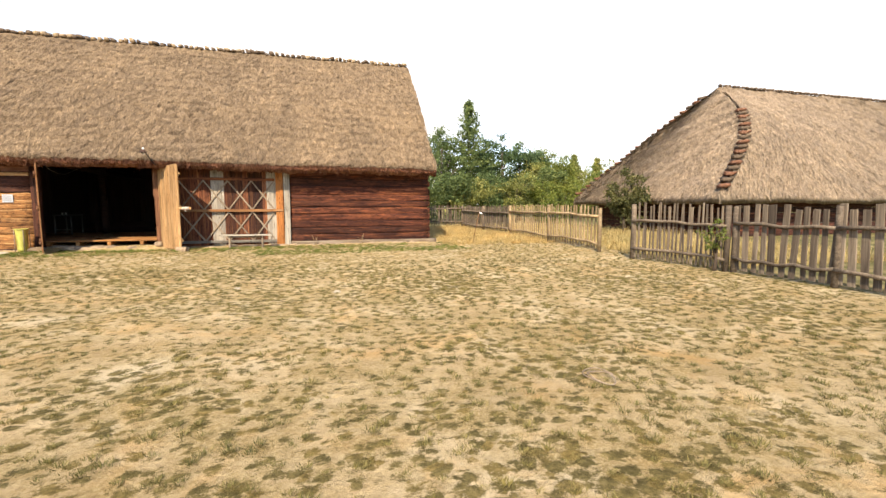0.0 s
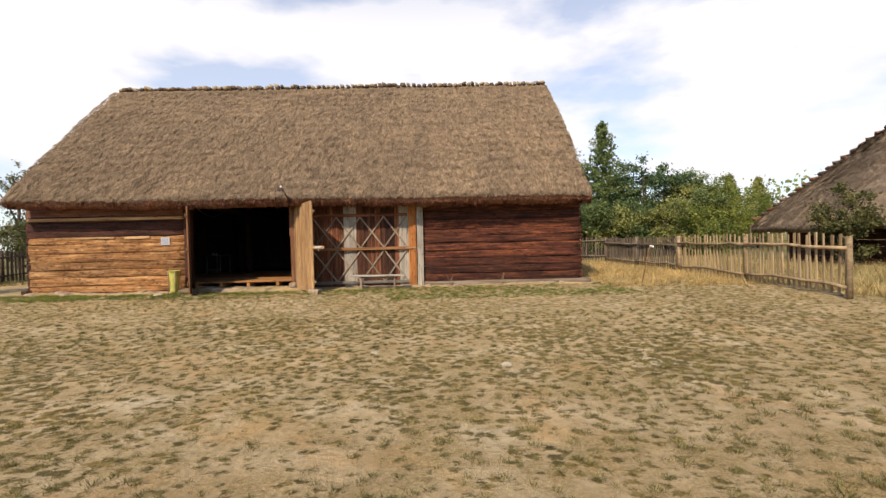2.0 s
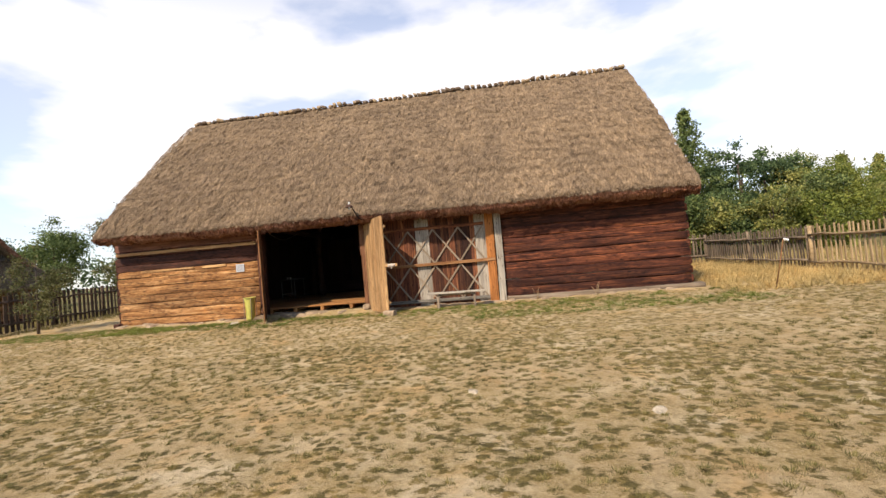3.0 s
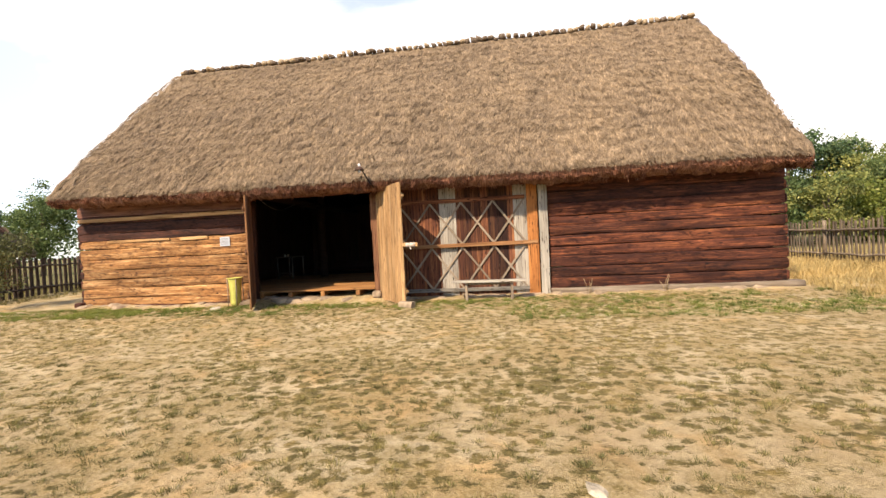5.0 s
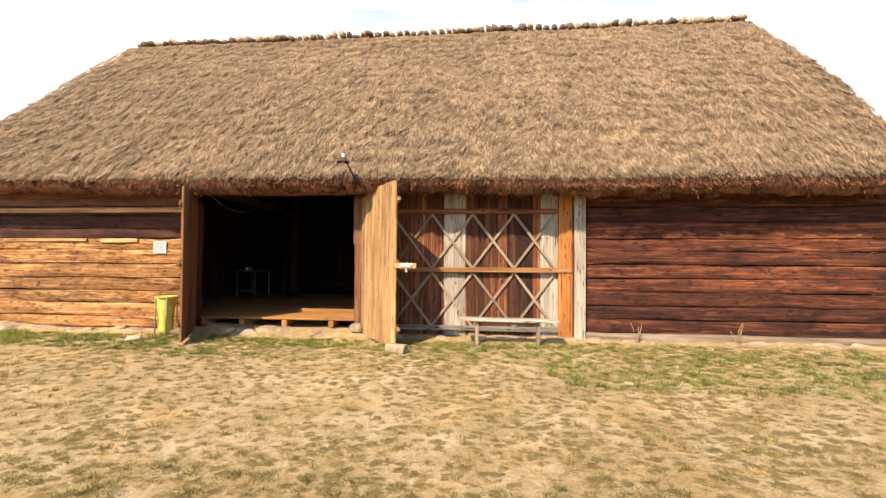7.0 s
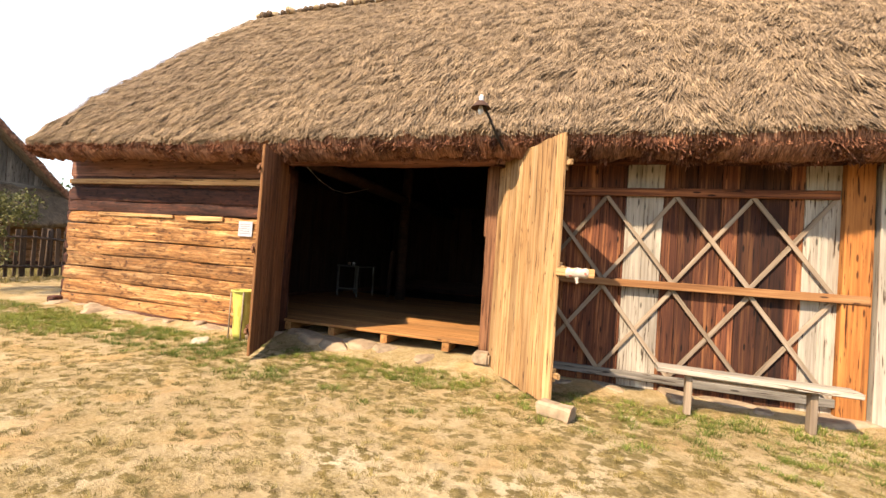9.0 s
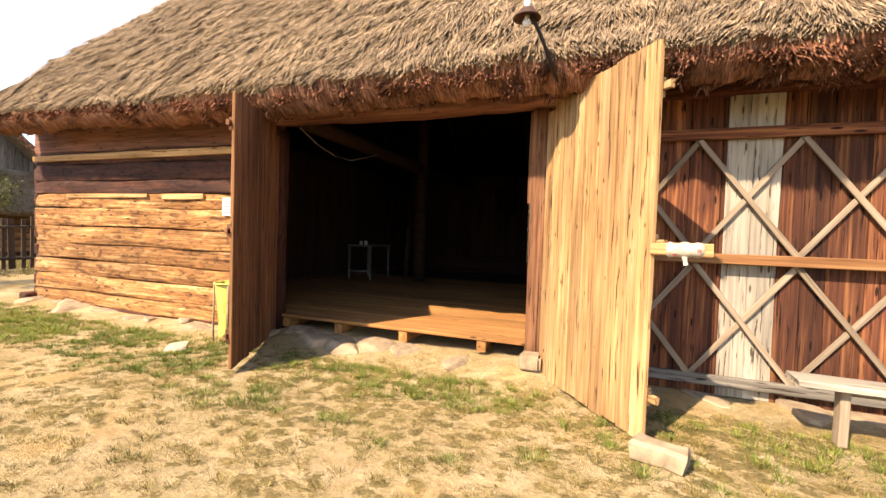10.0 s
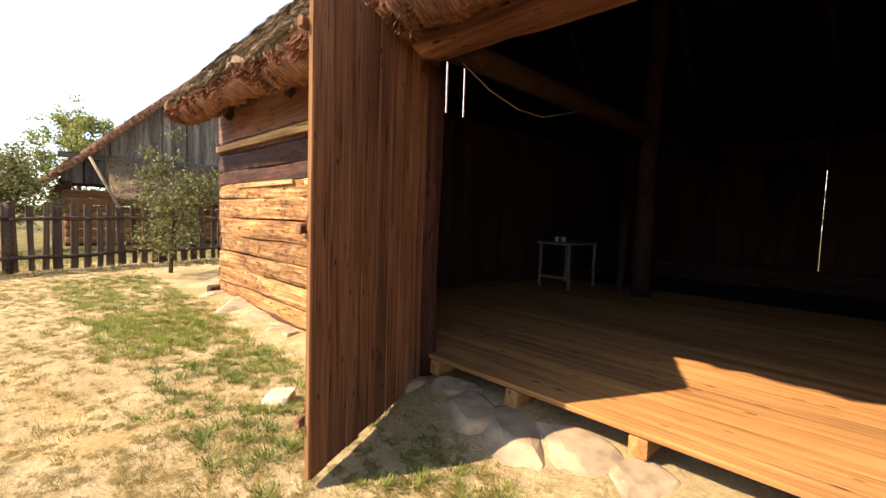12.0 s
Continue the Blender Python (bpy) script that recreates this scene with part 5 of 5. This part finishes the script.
broad_tree((18.6, 16.0), 3.9, 1.8, LEAF_DEEP, "leafy shrub behind the fence", 9, category="shrub")
broad_tree((21.0, 15.0), 3.4, 1.6, LEAF_MID, "leafy shrub behind the fence", 10, category="shrub")
broad_tree((17.2, 23.0), 8.4, 2.6, LEAF_DEEP, "dense green tree behind the barn", 31)
broad_tree((20.3, 22.0), 6.4, 2.4, LEAF_DEEP, "dense green tree behind the fence", 32)
broad_tree((22.5, 23.5), 6.6, 2.6, LEAF_DARK, "dark leafy tree behind the fence", 33)
broad_tree((25.2, 18.5), 5.4, 2.0, LEAF_MID, "leafy green tree behind the fence", 34)
broad_tree((27.4, 24.5), 6.6, 2.3, LEAF_LIGHT, "light yellow-green young tree", 35)
broad_tree((12.0, 15.5), 3.4, 1.9, LEAF_DEEP, "leafy shrub behind the barn corner", 41, category="shrub", bare=0.05)
broad_tree((13.6, 16.0), 3.2, 1.9, LEAF_DEEP, "leafy shrub behind the barn corner", 42, category="shrub", bare=0.05)
broad_tree((17.0, 15.2), 3.0, 1.9, LEAF_MID, "leafy shrub behind the pale fence", 43, category="shrub", bare=0.05)
broad_tree((23.2, 14.2), 3.0, 1.8, LEAF_LIGHT, "yellow-green shrub behind the pale fence", 44, category="shrub", bare=0.05)
broad_tree((26.5, 17.0), 3.6, 2.0, LEAF_LIGHT, "yellow-green shrub behind the pale fence", 45, category="shrub", bare=0.05)
broad_tree((15.5, 14.5), 3.6, 1.7, LEAF_DEEP, "leafy shrub behind the barn corner", 36, category="shrub")
broad_tree((-15.0, -5.2), 2.6, 1.3, LEAF_OLIVE, "leafy shrub beyond the dark fence", 37, category="shrub", size=0.1)
broad_tree((14.85, -8.15), 1.15, 0.34, LEAF_LIGHT, "small green climber on the grey fence", 38, category="bush", size=0.06, per=22, clumps=27, bare=0.2)
spruce((33.5, 27.0), 6.9, 2.0, LEAF_MID, "thin young spruce behind the fence", 14)
spruce((38.5, 30.0), 7.0, 2.0, LEAF_MID, "thin young spruce behind the fence", 15)
broad_tree((20.6, 2.2), 3.1, 1.05, LEAF_OLIVE, "rounded bush beside the cottage", 16, size=0.12, category="bush", bare=0.12)
broad_tree((-31.5, 20.0), 7.3, 3.1, LEAF_DEEP, "dark round tree beyond the dark fence", 20, size=0.2, per=150, clumps=110, bare=0.15)
broad_tree((-36.0, 20.0), 6.0, 2.5, LEAF_DARK, "dark tree beyond the dark fence", 21, size=0.2)
broad_tree((-25.0, 20.0), 8.0, 1.6, LEAF_OLIVE, "sparse slender tree behind the barn", 22, per=35, size=0.17, bare=0.1)
broad_tree((-17.5, 13.5), 4.2, 1.7, LEAF_OLIVE, "grey-green shrub behind the fence", 23, category="shrub")
broad_tree((-15.3, 11.0), 3.0, 1.5, LEAF_OLIVE, "grey-green shrub behind the fence", 24, category="shrub")
broad_tree((-9.3, -0.05), 2.85, 1.0, LEAF_OLIVE, "thin leafy bush beside the dark fence", 25, size=0.075, per=50, clumps=90, bare=0.12, category="bush", trunk=0.045)
broad_tree((-40.0, 1.0), 9.0, 2.7, LEAF_MID, "tall leafy tree beyond the farm building", 26, size=0.22, bare=0.3)
broad_tree((-33.0, -5.6), 5.4, 2.6, LEAF_MID, "leafy tree beyond the fence", 27, size=0.18)
broad_tree((-46.0, -9.5), 7.6, 3.2, LEAF_DARK, "dark pine-like tree far off", 28, size=0.24)
broad_tree((-16.2, -2.9), 3.0, 1.5, LEAF_OLIVE, "leafy shrub beside the farm building", 29, category="shrub", size=0.1)


def far_woods(name, path, height, seed, count, material):
    g = np.random.default_rng(seed)
    P = np.array(path, float)
    t = g.uniform(0, len(P) - 1.001, count)
    i = t.astype(int)
    f = (t - i)[:, None]
    c = P[i] * (1 - f) + P[i + 1] * f + g.normal(0, 2.5, (count, 2))
    hh = height * (0.55 + 0.6 * lattice(t * 6, t * 0, seed))
    z = hh * g.uniform(0.05, 1, count) ** 0.8
    centres = np.stack([c[:, 0], c[:, 1], z], 1)
    ob = new(name, leaf_cloud(centres, np.full(count, 0.8), 9, 0.55, material, seed))
    tagged(ob, "distant belt of mixed green woodland", "woods", kind="stuff")


far_woods("far_woods", [(-20, 60), (10, 52), (40, 50), (75, 40), (95, 5), (90, -30)], 8.0, 61, 3000, LEAF_MID)
far_woods("far_woods", [(-15, 62), (-50, 45), (-75, 15), (-80, -20), (-60, -60)], 7.0, 62, 2600, LEAF_DARK)


# ---- grass ----
def tufts(name, step, box, per, height, width, spread, material, seed, label, cover=0.3, jitter=0.5):
    """Tufts on a loosely jittered grid, thinned where the yard is worn bare."""
    g = np.random.default_rng(seed)
    gx, gy = np.meshgrid(np.arange(box[0], box[1], step), np.arange(box[2], box[3], step))
    cx = gx.ravel() + g.uniform(-jitter, jitter, gx.size) * step
    cy = gy.ravel() + g.uniform(-jitter, jitter, gx.size) * step
    worn = 0.65 * lattice(cx * 0.33, cy * 0.33, seed) + 0.35 * lattice(cx * 1.3, cy * 1.3, seed + 1)
    keep = worn + g.uniform(-0.12, 0.12, len(cx)) > cover
    cx, cy, worn = cx[keep], cy[keep], worn[keep]
    size = g.uniform(0.55, 1.25, len(cx)) * (0.7 + 0.7 * worn)
    x, y, s = np.repeat(cx, per), np.repeat(cy, per), np.repeat(size, per)
    n_ = len(x)
    a0, q = g.uniform(0, 6.28, n_), np.abs(g.normal(0, 0.6, n_))
    x, y = x + np.cos(a0) * q * spread * s, y + np.sin(a0) * q * spread * s
    clear = ~((x > XL) & (x < XR) & (y > -0.02) & (y < 8.2))
    x, y, s, a0, q = x[clear], y[clear], s[clear], a0[clear], q[clear]
    n_ = len(x)
    base = np.stack([x, y, ground_z(x, y) - 0.01], 1)
    a = a0 + g.normal(0, 0.9, n_)
    h_ = height * s * g.uniform(0.4, 1.2, n_) * np.clip(1.25 - 0.5 * q, 0.3, 1.3)
    lean = h_ * g.uniform(0.3, 1.5, n_)
    tip = base + np.stack([np.cos(a) * lean, np.sin(a) * lean, h_], 1)
    side = np.stack([-np.sin(a), np.cos(a), np.zeros(n_)], 1)
    V, F = blades(base, tip, width * g.uniform(0.6, 1.4, n_), side)
    ob = new(name, mesh_of(name, V, F, material))
    tagged(ob, label, "grass", kind="stuff")


tufts("grass", 0.185, (-10.2, 15.8, -4.9, -0.42), 95, 0.028, 0.0034, 0.07, GRASS_STRAW, 70, "short straw-coloured grass worn thin", 0.33)
tufts("grass", 0.185, (-10.2, 15.8, -17.5, -4.9), 105, 0.03, 0.0036, 0.07, GRASS, 71, "short worn tufts of dry green grass", 0.22)
tufts("grass", 0.2, (-9, 4.6, -1.75, -0.4), 140, 0.042, 0.004, 0.14, GRASS_GREEN, 73, "greener grass along the barn wall", 0.46)
for i_, (box_, cover_) in enumerate((((-3.3, -1.25, -1.5, -0.5), 0.25), ((-0.9, 1.7, -1.05, -0.48), 0.4), ((-5.4, -3.6, -1.7, -0.7), 0.48))):
    tufts("grass", 0.13, box_, 90, 0.05, 0.0036, 0.09, GRASS_GREEN, 81 + i_, "thicker patch of green grass by the barn", cover_)
tufts("grass", 0.2, (4.6, 11, -2.7, -0.4), 130, 0.042, 0.004, 0.14, GRASS_GREEN, 74, "greener grass below the red-brown wall", 0.43)
tufts("grass", 0.2, (10.7, 15.2, -1.6, 11.0), 26, 0.2, 0.006, 0.14, GRASS_DRY, 75, "tall dry straw-coloured grass", 0.2)
tufts("grass", 0.27, (15.2, 21.5, -8, 12.0), 20, 0.26, 0.008, 0.16, GRASS_DRY, 77, "tall dry grass beyond the fence", 0.2)
tufts("grass", 0.25, (-16, -10.2, -7, 10.0), 20, 0.1, 0.007, 0.12, GRASS, 79, "grass along the dark fence", 0.3)
